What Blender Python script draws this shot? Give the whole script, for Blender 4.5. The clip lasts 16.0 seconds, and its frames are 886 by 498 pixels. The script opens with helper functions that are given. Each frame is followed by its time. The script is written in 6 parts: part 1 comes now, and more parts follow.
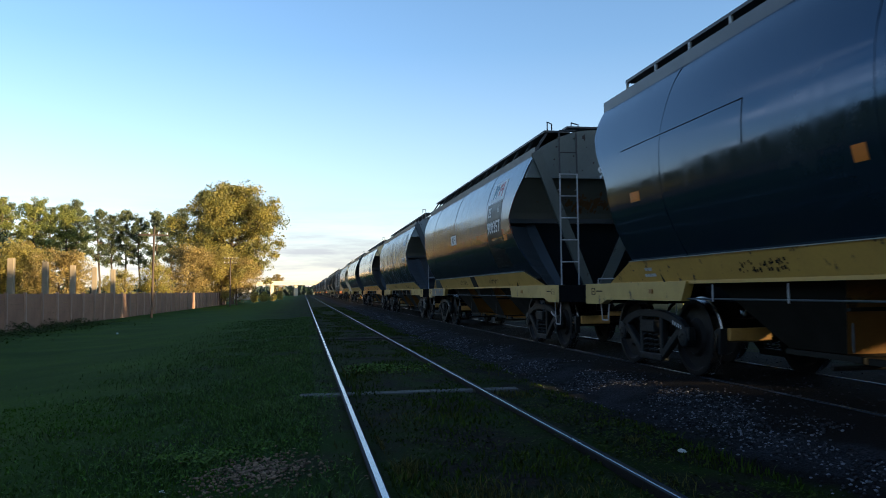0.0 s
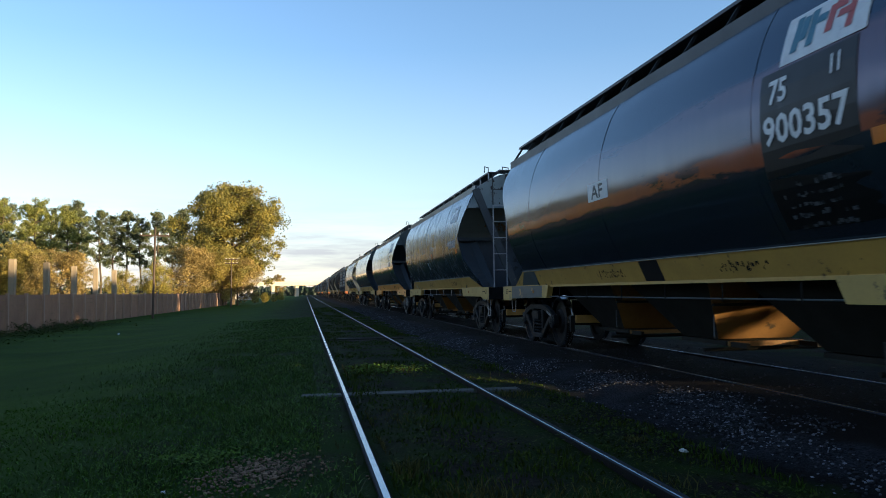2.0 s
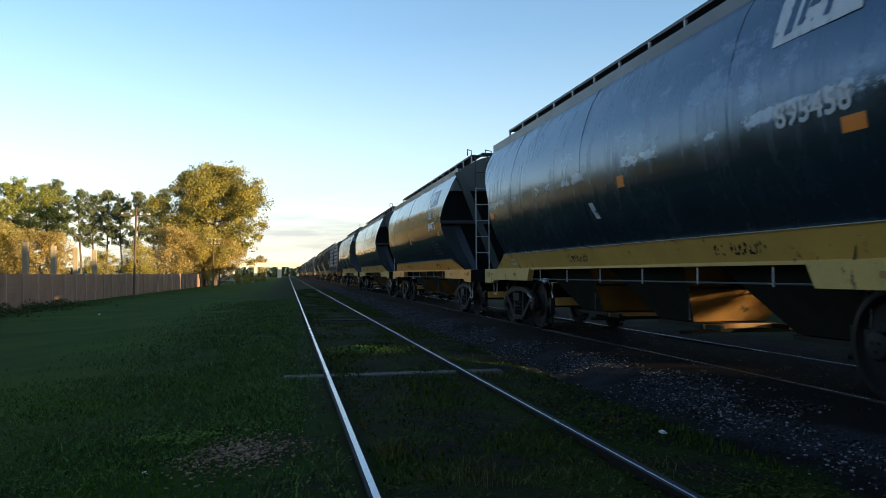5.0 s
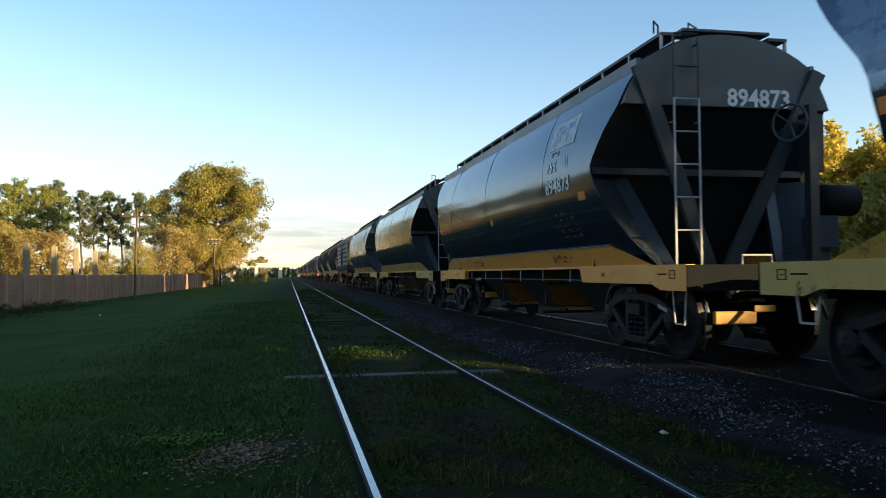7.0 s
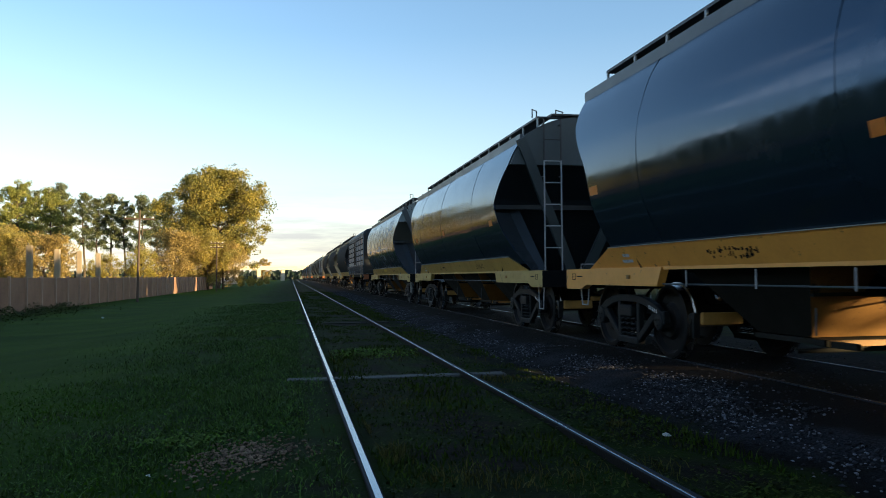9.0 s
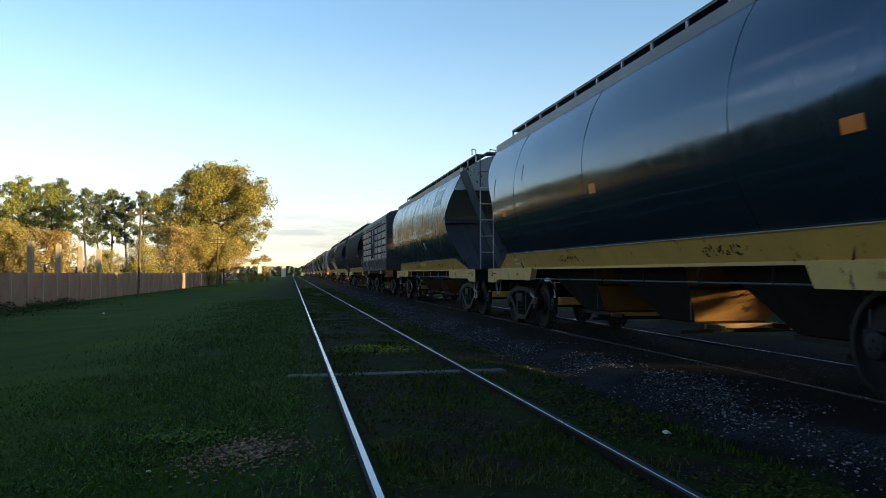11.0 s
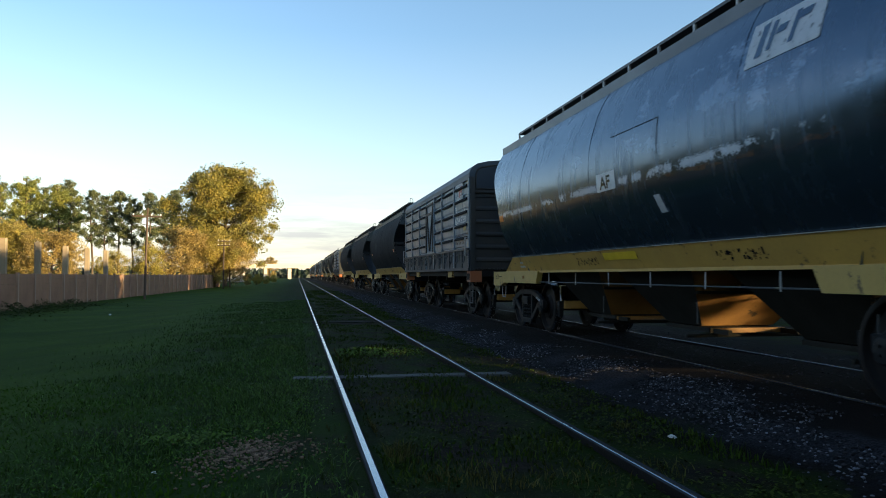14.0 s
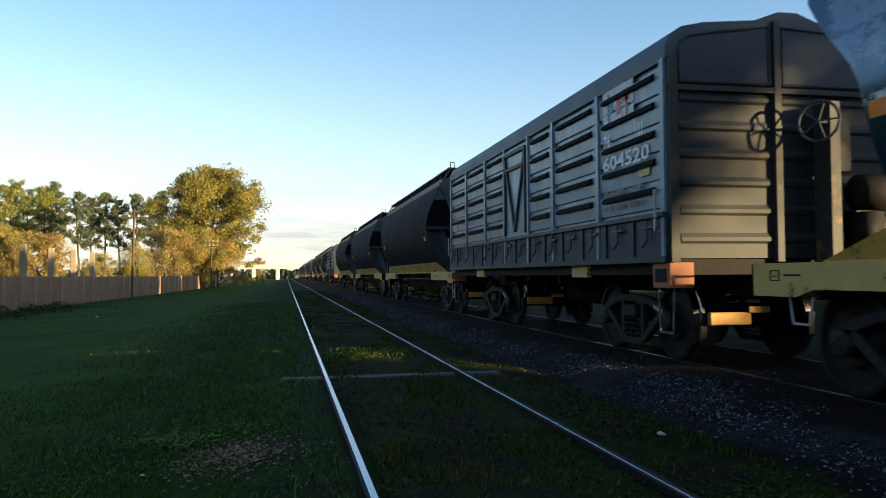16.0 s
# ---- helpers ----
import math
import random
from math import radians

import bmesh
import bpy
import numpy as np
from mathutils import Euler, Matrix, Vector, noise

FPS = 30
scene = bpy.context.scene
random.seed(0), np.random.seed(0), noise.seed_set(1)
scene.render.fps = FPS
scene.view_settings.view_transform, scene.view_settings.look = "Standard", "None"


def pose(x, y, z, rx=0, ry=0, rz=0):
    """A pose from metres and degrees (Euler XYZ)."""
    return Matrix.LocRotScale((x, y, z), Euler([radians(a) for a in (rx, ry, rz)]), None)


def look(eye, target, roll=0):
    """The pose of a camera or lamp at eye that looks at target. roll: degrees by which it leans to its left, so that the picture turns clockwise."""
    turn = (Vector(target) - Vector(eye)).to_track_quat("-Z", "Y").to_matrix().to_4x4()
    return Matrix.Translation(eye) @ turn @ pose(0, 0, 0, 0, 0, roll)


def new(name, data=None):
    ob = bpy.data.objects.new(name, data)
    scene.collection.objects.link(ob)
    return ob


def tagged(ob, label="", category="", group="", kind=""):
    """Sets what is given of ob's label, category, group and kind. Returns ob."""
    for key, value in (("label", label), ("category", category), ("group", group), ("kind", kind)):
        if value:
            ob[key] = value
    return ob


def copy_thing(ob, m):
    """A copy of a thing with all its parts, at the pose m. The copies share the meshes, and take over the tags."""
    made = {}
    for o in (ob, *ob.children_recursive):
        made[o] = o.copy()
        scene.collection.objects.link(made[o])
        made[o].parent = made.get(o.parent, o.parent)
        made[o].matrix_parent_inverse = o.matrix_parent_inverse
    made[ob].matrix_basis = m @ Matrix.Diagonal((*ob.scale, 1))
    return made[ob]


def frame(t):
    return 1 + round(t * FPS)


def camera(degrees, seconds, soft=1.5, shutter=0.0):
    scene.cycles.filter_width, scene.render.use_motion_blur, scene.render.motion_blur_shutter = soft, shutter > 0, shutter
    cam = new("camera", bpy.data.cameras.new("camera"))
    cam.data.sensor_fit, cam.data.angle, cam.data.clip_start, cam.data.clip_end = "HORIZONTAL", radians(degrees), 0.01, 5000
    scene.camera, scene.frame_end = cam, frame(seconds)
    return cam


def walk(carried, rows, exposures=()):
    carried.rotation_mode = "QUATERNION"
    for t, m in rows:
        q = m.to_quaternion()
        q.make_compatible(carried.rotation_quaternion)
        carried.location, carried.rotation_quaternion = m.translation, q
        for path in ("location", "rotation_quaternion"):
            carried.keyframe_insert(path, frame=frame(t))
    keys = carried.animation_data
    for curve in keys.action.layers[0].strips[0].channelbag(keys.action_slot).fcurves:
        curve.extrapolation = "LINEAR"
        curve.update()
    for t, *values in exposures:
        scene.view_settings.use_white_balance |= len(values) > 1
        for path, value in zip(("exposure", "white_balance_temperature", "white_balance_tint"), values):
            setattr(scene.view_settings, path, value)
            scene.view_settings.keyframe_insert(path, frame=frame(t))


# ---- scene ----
cam = camera(59.5, 16.0, soft=0.6, shutter=0.2)
EYE_Z = 1.22          # the eye, 1.08 m over the rails
PATH = [(0.0, -10.134, 3.103, 0.608), (0.5, -10.238, 3.079, 0.656), (1.0, -10.206, 3.047, 0.878), (1.5, -10.005, 3.049, 0.672),
        (2.0, -10.06, 3.109, 0.716), (2.5, -10.769, 2.918, 0.573), (3.0, -11.87, 1.923, -0.003), (3.5, -11.947, 1.844, 0.27),
        (4.0, -11.649, 1.909, 0.26), (6.5, -11.119, 1.547, 0.453), (7.0, -11.251, 1.812, 0.416), (7.5, -11.222, 2.004, 0.208),
        (8.0, -11.223, 2.17, 0.254), (8.5, -11.208, 2.088, 0.35), (9.0, -11.072, 1.984, 0.457), (11.5, -10.995, 1.739, 0.205),
        (12.0, -10.861, 1.772, 0.308), (12.5, -10.974, 1.818, 0.408), (13.0, -11.022, 1.908, 0.174), (13.5, -11.085, 1.732, 0.228),
        (14.0, -10.603, 1.962, 0.0), (14.5, -10.661, 2.163, -0.143), (15.0, -11.278, 2.217, 0.094), (15.5, -11.486, 2.099, 0.519),
        (16.0, -11.432, 1.912, 0.438)]
walk(cam, [(t, pose(0, 0, EYE_Z, 90 + p, r, y)) for t, y, p, r in PATH], exposures=[(0.0, 1.48, 5830, 17), (2.5, 1.46, 5830, 17), (3.0, 1.43, 5980, 15), (3.5, 1.59, 6290, 14), (16.0, 1.59, 6310, 14)])

# ---- light: a low evening sun behind the train, a clear sky ----
SUN_BACK, SUN_UP = 38.0, 6.9      # degrees behind square to the track, and over the ground
world = bpy.data.worlds.new("evening_sky")
scene.world = world
world.use_nodes = True
wn, wl = world.node_tree.nodes, world.node_tree.links
sky = wn.new("ShaderNodeTexSky")
sky.sky_type, sky.sun_disc = "NISHITA", False
sky.sun_elevation, sky.sun_rotation = radians(SUN_UP), radians(90 + SUN_BACK)
sky.altitude, sky.air_density, sky.dust_density, sky.ozone_density = 50, 1.0, 0.4, 1.9
wn["Background"].inputs["Strength"].default_value = 0.12
# thin streaks of cloud low in the sky
way, squash, streak = wn.new("ShaderNodeTexCoord"), wn.new("ShaderNodeMapping"), wn.new("ShaderNodeTexNoise")
squash.inputs["Scale"].default_value = (1.6, 1.6, 16.0)
streak.inputs["Scale"].default_value, streak.inputs["Detail"].default_value, streak.inputs["Roughness"].default_value = 2.6, 7, 0.6
height, low, thick, amount, pale, cloud = wn.new("ShaderNodeSeparateXYZ"), wn.new("ShaderNodeMapRange"), wn.new("ShaderNodeMapRange"), wn.new("ShaderNodeMath"), wn.new("ShaderNodeHueSaturation"), wn.new("ShaderNodeMix")
wl.new(way.outputs["Generated"], squash.inputs["Vector"])
wl.new(squash.outputs["Vector"], streak.inputs["Vector"])
wl.new(way.outputs["Generated"], height.inputs[0])
low.inputs["From Min"].default_value, low.inputs["From Max"].default_value = 0.13, 0.05
wl.new(height.outputs["Z"], low.inputs["Value"])
thick.inputs["From Min"].default_value, thick.inputs["From Max"].default_value, thick.inputs["To Max"].default_value = 0.42, 0.62, 0.9
wl.new(streak.outputs["Fac"], thick.inputs["Value"])
amount.operation = "MULTIPLY"
wl.new(low.outputs["Result"], amount.inputs[0])
wl.new(thick.outputs["Result"], amount.inputs[1])
ease, calm, cool = wn.new("ShaderNodeMapRange"), wn.new("ShaderNodeHueSaturation"), wn.new("ShaderNodeMix")
ease.inputs["From Min"].default_value, ease.inputs["From Max"].default_value, ease.inputs["To Min"].default_value, ease.inputs["To Max"].default_value = 0.0, 0.3, 0.75, 0.0
wl.new(height.outputs["Z"], ease.inputs["Value"])
calm.inputs["Saturation"].default_value = 0.37
wl.new(sky.outputs["Color"], calm.inputs["Color"])
cool.data_type = "RGBA"
wl.new(ease.outputs["Result"], cool.inputs["Factor"])
rich = wn.new("ShaderNodeHueSaturation")
rich.inputs["Saturation"].default_value = 1.05
wl.new(sky.outputs["Color"], rich.inputs["Color"])
wl.new(rich.outputs["Color"], cool.inputs["A"])
chill, near_edge = wn.new("ShaderNodeMix"), wn.new("ShaderNodeMapRange")
chill.data_type, chill.blend_type = "RGBA", "MULTIPLY"
chill.inputs["B"].default_value = (0.94, 1.0, 1.05, 1)
near_edge.inputs["From Min"].default_value, near_edge.inputs["From Max"].default_value = 0.03, 0.11
wl.new(height.outputs["Z"], near_edge.inputs["Value"])
wl.new(near_edge.outputs["Result"], chill.inputs["Factor"])
wl.new(calm.outputs["Color"], chill.inputs["A"])
wl.new(chill.outputs["Result"], cool.inputs["B"])
pale.inputs["Saturation"].default_value, pale.inputs["Value"].default_value = 0.3, 0.55
wl.new(cool.outputs["Result"], pale.inputs["Color"])
cloud.data_type = "RGBA"
wl.new(cool.outputs["Result"], cloud.inputs["A"])
wl.new(pale.outputs["Color"], cloud.inputs["B"])
wl.new(amount.outputs[0], cloud.inputs["Factor"])
# white clouds higher up, away to the side that the wagons mirror
puff, shape, bank, sink, both, pair, white, heap = (wn.new("ShaderNodeMapping"), wn.new("ShaderNodeTexNoise"), wn.new("ShaderNodeMapRange"), wn.new("ShaderNodeMapRange"),
                                                        wn.new("ShaderNodeMath"), wn.new("ShaderNodeMath"), wn.new("ShaderNodeHueSaturation"), wn.new("ShaderNodeMix"))
puff.inputs["Scale"].default_value = (1.0, 1.0, 2.6)
wl.new(way.outputs["Generated"], puff.inputs["Vector"])
wl.new(puff.outputs["Vector"], shape.inputs["Vector"])
shape.inputs["Scale"].default_value, shape.inputs["Detail"].default_value, shape.inputs["Roughness"].default_value = 3.4, 8, 0.58
full = wn.new("ShaderNodeMapRange")
full.inputs["From Min"].default_value, full.inputs["From Max"].default_value = 0.50, 0.60
wl.new(shape.outputs["Fac"], full.inputs["Value"])
bank.inputs["From Min"].default_value, bank.inputs["From Max"].default_value = -0.36, -0.52
wl.new(height.outputs["X"], bank.inputs["Value"])
sink.inputs["From Min"].default_value, sink.inputs["From Max"].default_value = 0.62, 0.42
wl.new(height.outputs["Z"], sink.inputs["Value"])
both.operation = pair.operation = "MULTIPLY"
wl.new(full.outputs["Result"], both.inputs[0])
wl.new(bank.outputs["Result"], both.inputs[1])
wl.new(both.outputs[0], pair.inputs[0])
wl.new(sink.outputs["Result"], pair.inputs[1])
white.inputs["Saturation"].default_value, white.inputs["Value"].default_value = 0.35, 1.6
wl.new(cool.outputs["Result"], white.inputs["Color"])
heap.data_type = "RGBA"
wl.new(pair.outputs[0], heap.inputs["Factor"])
wl.new(cloud.outputs["Result"], heap.inputs["A"])
wl.new(white.outputs["Color"], heap.inputs["B"])
wl.new(heap.outputs["Result"], wn["Background"].inputs["Color"])
sun = new("sun", bpy.data.lights.new("sun", "SUN"))
sun.data.energy, sun.data.angle, sun.data.color = 5.4, radians(0.6), (1.0, 0.75, 0.38)
SUN_FROM = Vector((math.cos(radians(SUN_BACK)), -math.sin(radians(SUN_BACK)), math.tan(radians(SUN_UP))))
sun.matrix_world = look(SUN_FROM * 100, (0, 0, 0))

# ---- materials ----
def material(name, base, rough=0.6, metal=0.0, second=None, scale=6.0, amount=0.5, fine=60.0, bump=0.15, random_value=0.0,
             island=0.0, spec=0.5, third=None, third_scale=1.5, third_at=0.62, coat=0.0, rough_var=0.1, band=None, tint=None, streaks=0.0):
    """Two scales of noise between base and second, patches of third, bump, and a shift by piece."""
    m = bpy.data.materials.new(name)
    m.use_nodes = True
    n, l = m.node_tree.nodes, m.node_tree.links
    b = n["Principled BSDF"]
    tc = n.new("ShaderNodeTexCoord")
    big, small = n.new("ShaderNodeTexNoise"), n.new("ShaderNodeTexNoise")
    big.inputs["Scale"].default_value, big.inputs["Detail"].default_value = scale, 5
    small.inputs["Scale"].default_value, small.inputs["Detail"].default_value = fine, 3
    for t in (big, small):
        l.new(tc.outputs["Object"], t.inputs["Vector"])
    add = n.new("ShaderNodeMath")
    add.operation = "MULTIPLY_ADD"
    l.new(small.outputs["Fac"], add.inputs[0])
    add.inputs[1].default_value = 0.6
    l.new(big.outputs["Fac"], add.inputs[2])
    ramp = n.new("ShaderNodeMapRange")
    ramp.inputs["From Min"].default_value, ramp.inputs["From Max"].default_value = 0.55, 1.05
    ramp.inputs["To Max"].default_value = amount
    l.new(add.outputs[0], ramp.inputs["Value"])
    mix = n.new("ShaderNodeMix")
    mix.data_type = "RGBA"
    mix.inputs["A"].default_value = (*base, 1)
    mix.inputs["B"].default_value = (*(second or [c * 0.55 for c in base]), 1)
    l.new(ramp.outputs["Result"], mix.inputs["Factor"])
    colour = mix.outputs["Result"]
    if third:
        spot = n.new("ShaderNodeTexNoise")
        spot.inputs["Scale"].default_value, spot.inputs["Detail"].default_value, spot.inputs["Roughness"].default_value = third_scale, 8, 0.65
        l.new(tc.outputs["Object"], spot.inputs["Vector"])
        edge = n.new("ShaderNodeMapRange")
        edge.inputs["From Min"].default_value, edge.inputs["From Max"].default_value = third_at, third_at + 0.05
        l.new(spot.outputs["Fac"], edge.inputs["Value"])
        mix2 = n.new("ShaderNodeMix")
        mix2.data_type = "RGBA"
        mix2.inputs["B"].default_value = (*third, 1)
        l.new(colour, mix2.inputs["A"])
        l.new(edge.outputs["Result"], mix2.inputs["Factor"])
        colour = mix2.outputs["Result"]
    for span in band or ():      # a belt of another colour between two heights, with a ragged edge
        z0, z1, shade, most, ragged, grain, torn, stretch, y_from = span
        sep, rag = n.new("ShaderNodeSeparateXYZ"), n.new("ShaderNodeTexNoise")
        l.new(tc.outputs["Object"], sep.inputs[0])
        along = n.new("ShaderNodeMapping")
        along.inputs["Scale"].default_value = (1.0, stretch, 1.0)
        l.new(tc.outputs["Object"], along.inputs["Vector"])
        l.new(along.outputs["Vector"], rag.inputs["Vector"])
        rag.inputs["Scale"].default_value, rag.inputs["Detail"].default_value = grain, 8
        zz = n.new("ShaderNodeMath")
        zz.operation = "MULTIPLY_ADD"
        l.new(rag.outputs["Fac"], zz.inputs[0])
        zz.inputs[1].default_value = ragged
        l.new(sep.outputs["Z"], zz.inputs[2])
        lo, hi, both = n.new("ShaderNodeMapRange"), n.new("ShaderNodeMapRange"), n.new("ShaderNodeMath")
        for node, a, c, to in ((lo, z0 + ragged * 0.45, z0 + ragged * 0.5 + 0.02, most), (hi, z1 + ragged * 0.62, z1 + ragged * 0.42, 1.0)):
            node.inputs["From Min"].default_value, node.inputs["From Max"].default_value, node.inputs["To Max"].default_value = a, c, to
            l.new(zz.outputs[0], node.inputs["Value"])
        both.operation = "MULTIPLY"
        l.new(lo.outputs["Result"], both.inputs[0])
        l.new(hi.outputs["Result"], both.inputs[1])
        if torn:      # flaked off in places
            flake, hold, left = n.new("ShaderNodeTexNoise"), n.new("ShaderNodeMapRange"), n.new("ShaderNodeMath")
            flake.inputs["Scale"].default_value, flake.inputs["Detail"].default_value, flake.inputs["Roughness"].default_value = 1.7, 10, 0.72
            l.new(along.outputs["Vector"], flake.inputs["Vector"])
            hold.inputs["From Min"].default_value, hold.inputs["From Max"].default_value = torn, torn + 0.03
            fade, total = n.new("ShaderNodeMapRange"), n.new("ShaderNodeMath")      # worn away towards one end
            fade.inputs["From Min"].default_value, fade.inputs["From Max"].default_value, fade.inputs["To Min"].default_value, fade.inputs["To Max"].default_value = y_from - 2.0, y_from, -0.10, 0.0
            l.new(sep.outputs["Y"], fade.inputs["Value"])
            total.operation = "ADD"
            l.new(flake.outputs["Fac"], total.inputs[0])
            l.new(fade.outputs["Result"], total.inputs[1])
            l.new(total.outputs[0], hold.inputs["Value"])
            left.operation = "MULTIPLY"
            l.new(both.outputs[0], left.inputs[0])
            l.new(hold.outputs["Result"], left.inputs[1])
            both = left
        belt = n.new("ShaderNodeMix")
        belt.data_type = "RGBA"
        belt.inputs["B"].default_value = (*shade, 1)
        l.new(colour, belt.inputs["A"])
        l.new(both.outputs[0], belt.inputs["Factor"])
        colour = belt.outputs["Result"]
    if random_value or island:
        hsv = n.new("ShaderNodeHueSaturation")
        src = n.new("ShaderNodeNewGeometry").outputs["Random Per Island"] if island else n.new("ShaderNodeObjectInfo").outputs["Random"]
        span = island or random_value
        r = n.new("ShaderNodeMapRange")
        r.inputs["To Min"].default_value, r.inputs["To Max"].default_value = 1 - span, 1 + span
        l.new(src, r.inputs["Value"])
        l.new(r.outputs["Result"], hsv.inputs["Value"])
        l.new(colour, hsv.inputs["Color"])
        colour = hsv.outputs["Color"]
    l.new(colour, b.inputs["Base Color"])
    rr = n.new("ShaderNodeMapRange")
    rr.inputs["To Min"].default_value, rr.inputs["To Max"].default_value = max(0.02, rough - rough_var), min(1, rough + rough_var)
    l.new(big.outputs["Fac"], rr.inputs["Value"])
    rough_out = rr.outputs["Result"]
    if streaks:      # rain streaks down the side: duller and a little dustier
        tall, drip, wide, more = n.new("ShaderNodeMapping"), n.new("ShaderNodeTexNoise"), n.new("ShaderNodeMapRange"), n.new("ShaderNodeMath")
        tall.inputs["Scale"].default_value = (5.0, 5.0, 0.55)
        l.new(tc.outputs["Object"], tall.inputs["Vector"])
        l.new(tall.outputs["Vector"], drip.inputs["Vector"])
        drip.inputs["Scale"].default_value, drip.inputs["Detail"].default_value, drip.inputs["Roughness"].default_value = 1.3, 8, 0.65
        wide.inputs["From Min"].default_value, wide.inputs["From Max"].default_value, wide.inputs["To Max"].default_value = 0.42, 0.75, streaks
        l.new(drip.outputs["Fac"], wide.inputs["Value"])
        more.operation = "ADD"
        l.new(rough_out, more.inputs[0])
        l.new(wide.outputs["Result"], more.inputs[1])
        rough_out = more.outputs[0]
        dust = n.new("ShaderNodeMix")
        dust.data_type = "RGBA"
        dust.inputs["B"].default_value = (0.018, 0.027, 0.038, 1)
        l.new(colour, dust.inputs["A"])
        l.new(wide.outputs["Result"], dust.inputs["Factor"])
        l.new(dust.outputs["Result"], b.inputs["Base Color"])
    l.new(rough_out, b.inputs["Roughness"])
    b.inputs["Metallic"].default_value, b.inputs["Specular IOR Level"].default_value = metal, spec
    b.inputs["Coat Weight"].default_value = coat
    if tint:
        b.inputs["Specular Tint"].default_value = (*tint, 1)
    if bump:
        bp = n.new("ShaderNodeBump")
        bp.inputs["Strength"].default_value, bp.inputs["Distance"].default_value = bump, 0.02
        l.new(add.outputs[0], bp.inputs["Height"])
        l.new(bp.outputs["Normal"], b.inputs["Normal"])
    return m


def leaf_material(name, base, second, through_amount=0.35):
    m = material(name, base, 0.6, second=second, scale=0.35, amount=1.0, fine=2.0, bump=0, island=0.30)
    n, l = m.node_tree.nodes, m.node_tree.links
    b, out = n["Principled BSDF"], n["Material Output"]
    tr, mx = n.new("ShaderNodeBsdfTranslucent"), n.new("ShaderNodeMixShader")
    l.new(b.inputs["Base Color"].links[0].from_socket, tr.inputs["Color"])
    mx.inputs["Fac"].default_value = through_amount
    l.new(b.outputs[0], mx.inputs[1])
    l.new(tr.outputs[0], mx.inputs[2])
    l.new(mx.outputs[0], out.inputs["Surface"])
    return m


M = {}
M["black"] = material("black_gloss_paint", (0.009, 0.019, 0.027), 0.085, second=(0.013, 0.025, 0.034), scale=1.3, fine=30, bump=0.018, rough_var=0.08, third=(0.020, 0.030, 0.036), third_scale=1.3, third_at=0.60, tint=(0.22, 0.54, 1.0), streaks=0.16, spec=0.66)
M["black_dull"] = material("dusty_black_paint", (0.012, 0.015, 0.017), 0.70, second=(0.018, 0.021, 0.022), scale=1.1, fine=24, bump=0.03, rough_var=0.08, third=(0.03, 0.032, 0.03), third_scale=0.9, third_at=0.60, tint=(0.5, 0.75, 1.0), streaks=0.15, spec=0.05)
M["black_scuffed"] = material("scuffed_black_paint", (0.009, 0.016, 0.021), 0.06, second=(0.013, 0.022, 0.028), scale=1.1, fine=24, bump=0.016, rough_var=0.05, third=(0.03, 0.04, 0.05), third_scale=0.9, third_at=0.62, tint=(0.28, 0.58, 1.0), streaks=0.16, spec=0.8)
M["black_striped"] = material("striped_black_paint", (0.012, 0.022, 0.030), 0.18, second=(0.017, 0.030, 0.039), scale=1.1, fine=24, bump=0.03, rough_var=0.09, third=(0.035, 0.048, 0.060), third_scale=0.9, third_at=0.60, tint=(0.28, 0.58, 1.0), streaks=0.20, spec=1.0,
                              band=[(2.50, 3.3, (0.17, 0.21, 0.25), 0.75, 0.4, 7.0, 0.55, 0.5, -9), (2.22, 2.31, (0.60, 0.64, 0.68), 0.95, 0.16, 52.0, 0.485, 0.9, -3.5), (2.15, 2.21, (0.16, 0.06, 0.02), 0.5, 0.1, 6.0, 0.52, 0.4, -9)])
M["black_faded"] = material("faded_striped_black_paint", (0.012, 0.022, 0.030), 0.18, second=(0.017, 0.030, 0.039), scale=1.1, fine=24, bump=0.03, rough_var=0.09, third=(0.035, 0.048, 0.060), third_scale=0.9, third_at=0.60, tint=(0.28, 0.58, 1.0), streaks=0.20, spec=1.0,
                            band=[(2.50, 3.2, (0.12, 0.15, 0.18), 0.75, 0.4, 7.0, 0.55, 0.5, -9), (2.34, 2.46, (0.42, 0.46, 0.50), 0.9, 0.14, 14.0, 0.52, 0.6, -9)])
# mauve-brown belt at mid height, a red-orange one below it
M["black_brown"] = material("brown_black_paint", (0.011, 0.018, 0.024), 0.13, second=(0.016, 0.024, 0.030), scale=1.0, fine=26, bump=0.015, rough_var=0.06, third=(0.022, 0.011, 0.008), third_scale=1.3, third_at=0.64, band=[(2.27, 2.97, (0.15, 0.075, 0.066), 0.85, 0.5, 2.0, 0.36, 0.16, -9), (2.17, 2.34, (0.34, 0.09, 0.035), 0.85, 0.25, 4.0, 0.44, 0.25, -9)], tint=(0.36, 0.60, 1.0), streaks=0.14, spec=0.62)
M["dark"] = material("dark_grime", (0.010, 0.010, 0.010), 0.7, second=(0.022, 0.018, 0.015), scale=4, fine=40, bump=0.2, spec=0.12)
M["slope"] = material("grey_black_plate", (0.010, 0.016, 0.021), 0.45, second=(0.02, 0.028, 0.034), scale=2.0, fine=30, bump=0.08, third=(0.05, 0.034, 0.022), third_scale=2.6, third_at=0.68)
M["slope_pale"] = material("slate_plate", (0.115, 0.122, 0.105), 0.55, second=(0.070, 0.076, 0.066), scale=1.6, fine=30, bump=0.05, third=(0.15, 0.075, 0.02), third_scale=3.0, third_at=0.66)
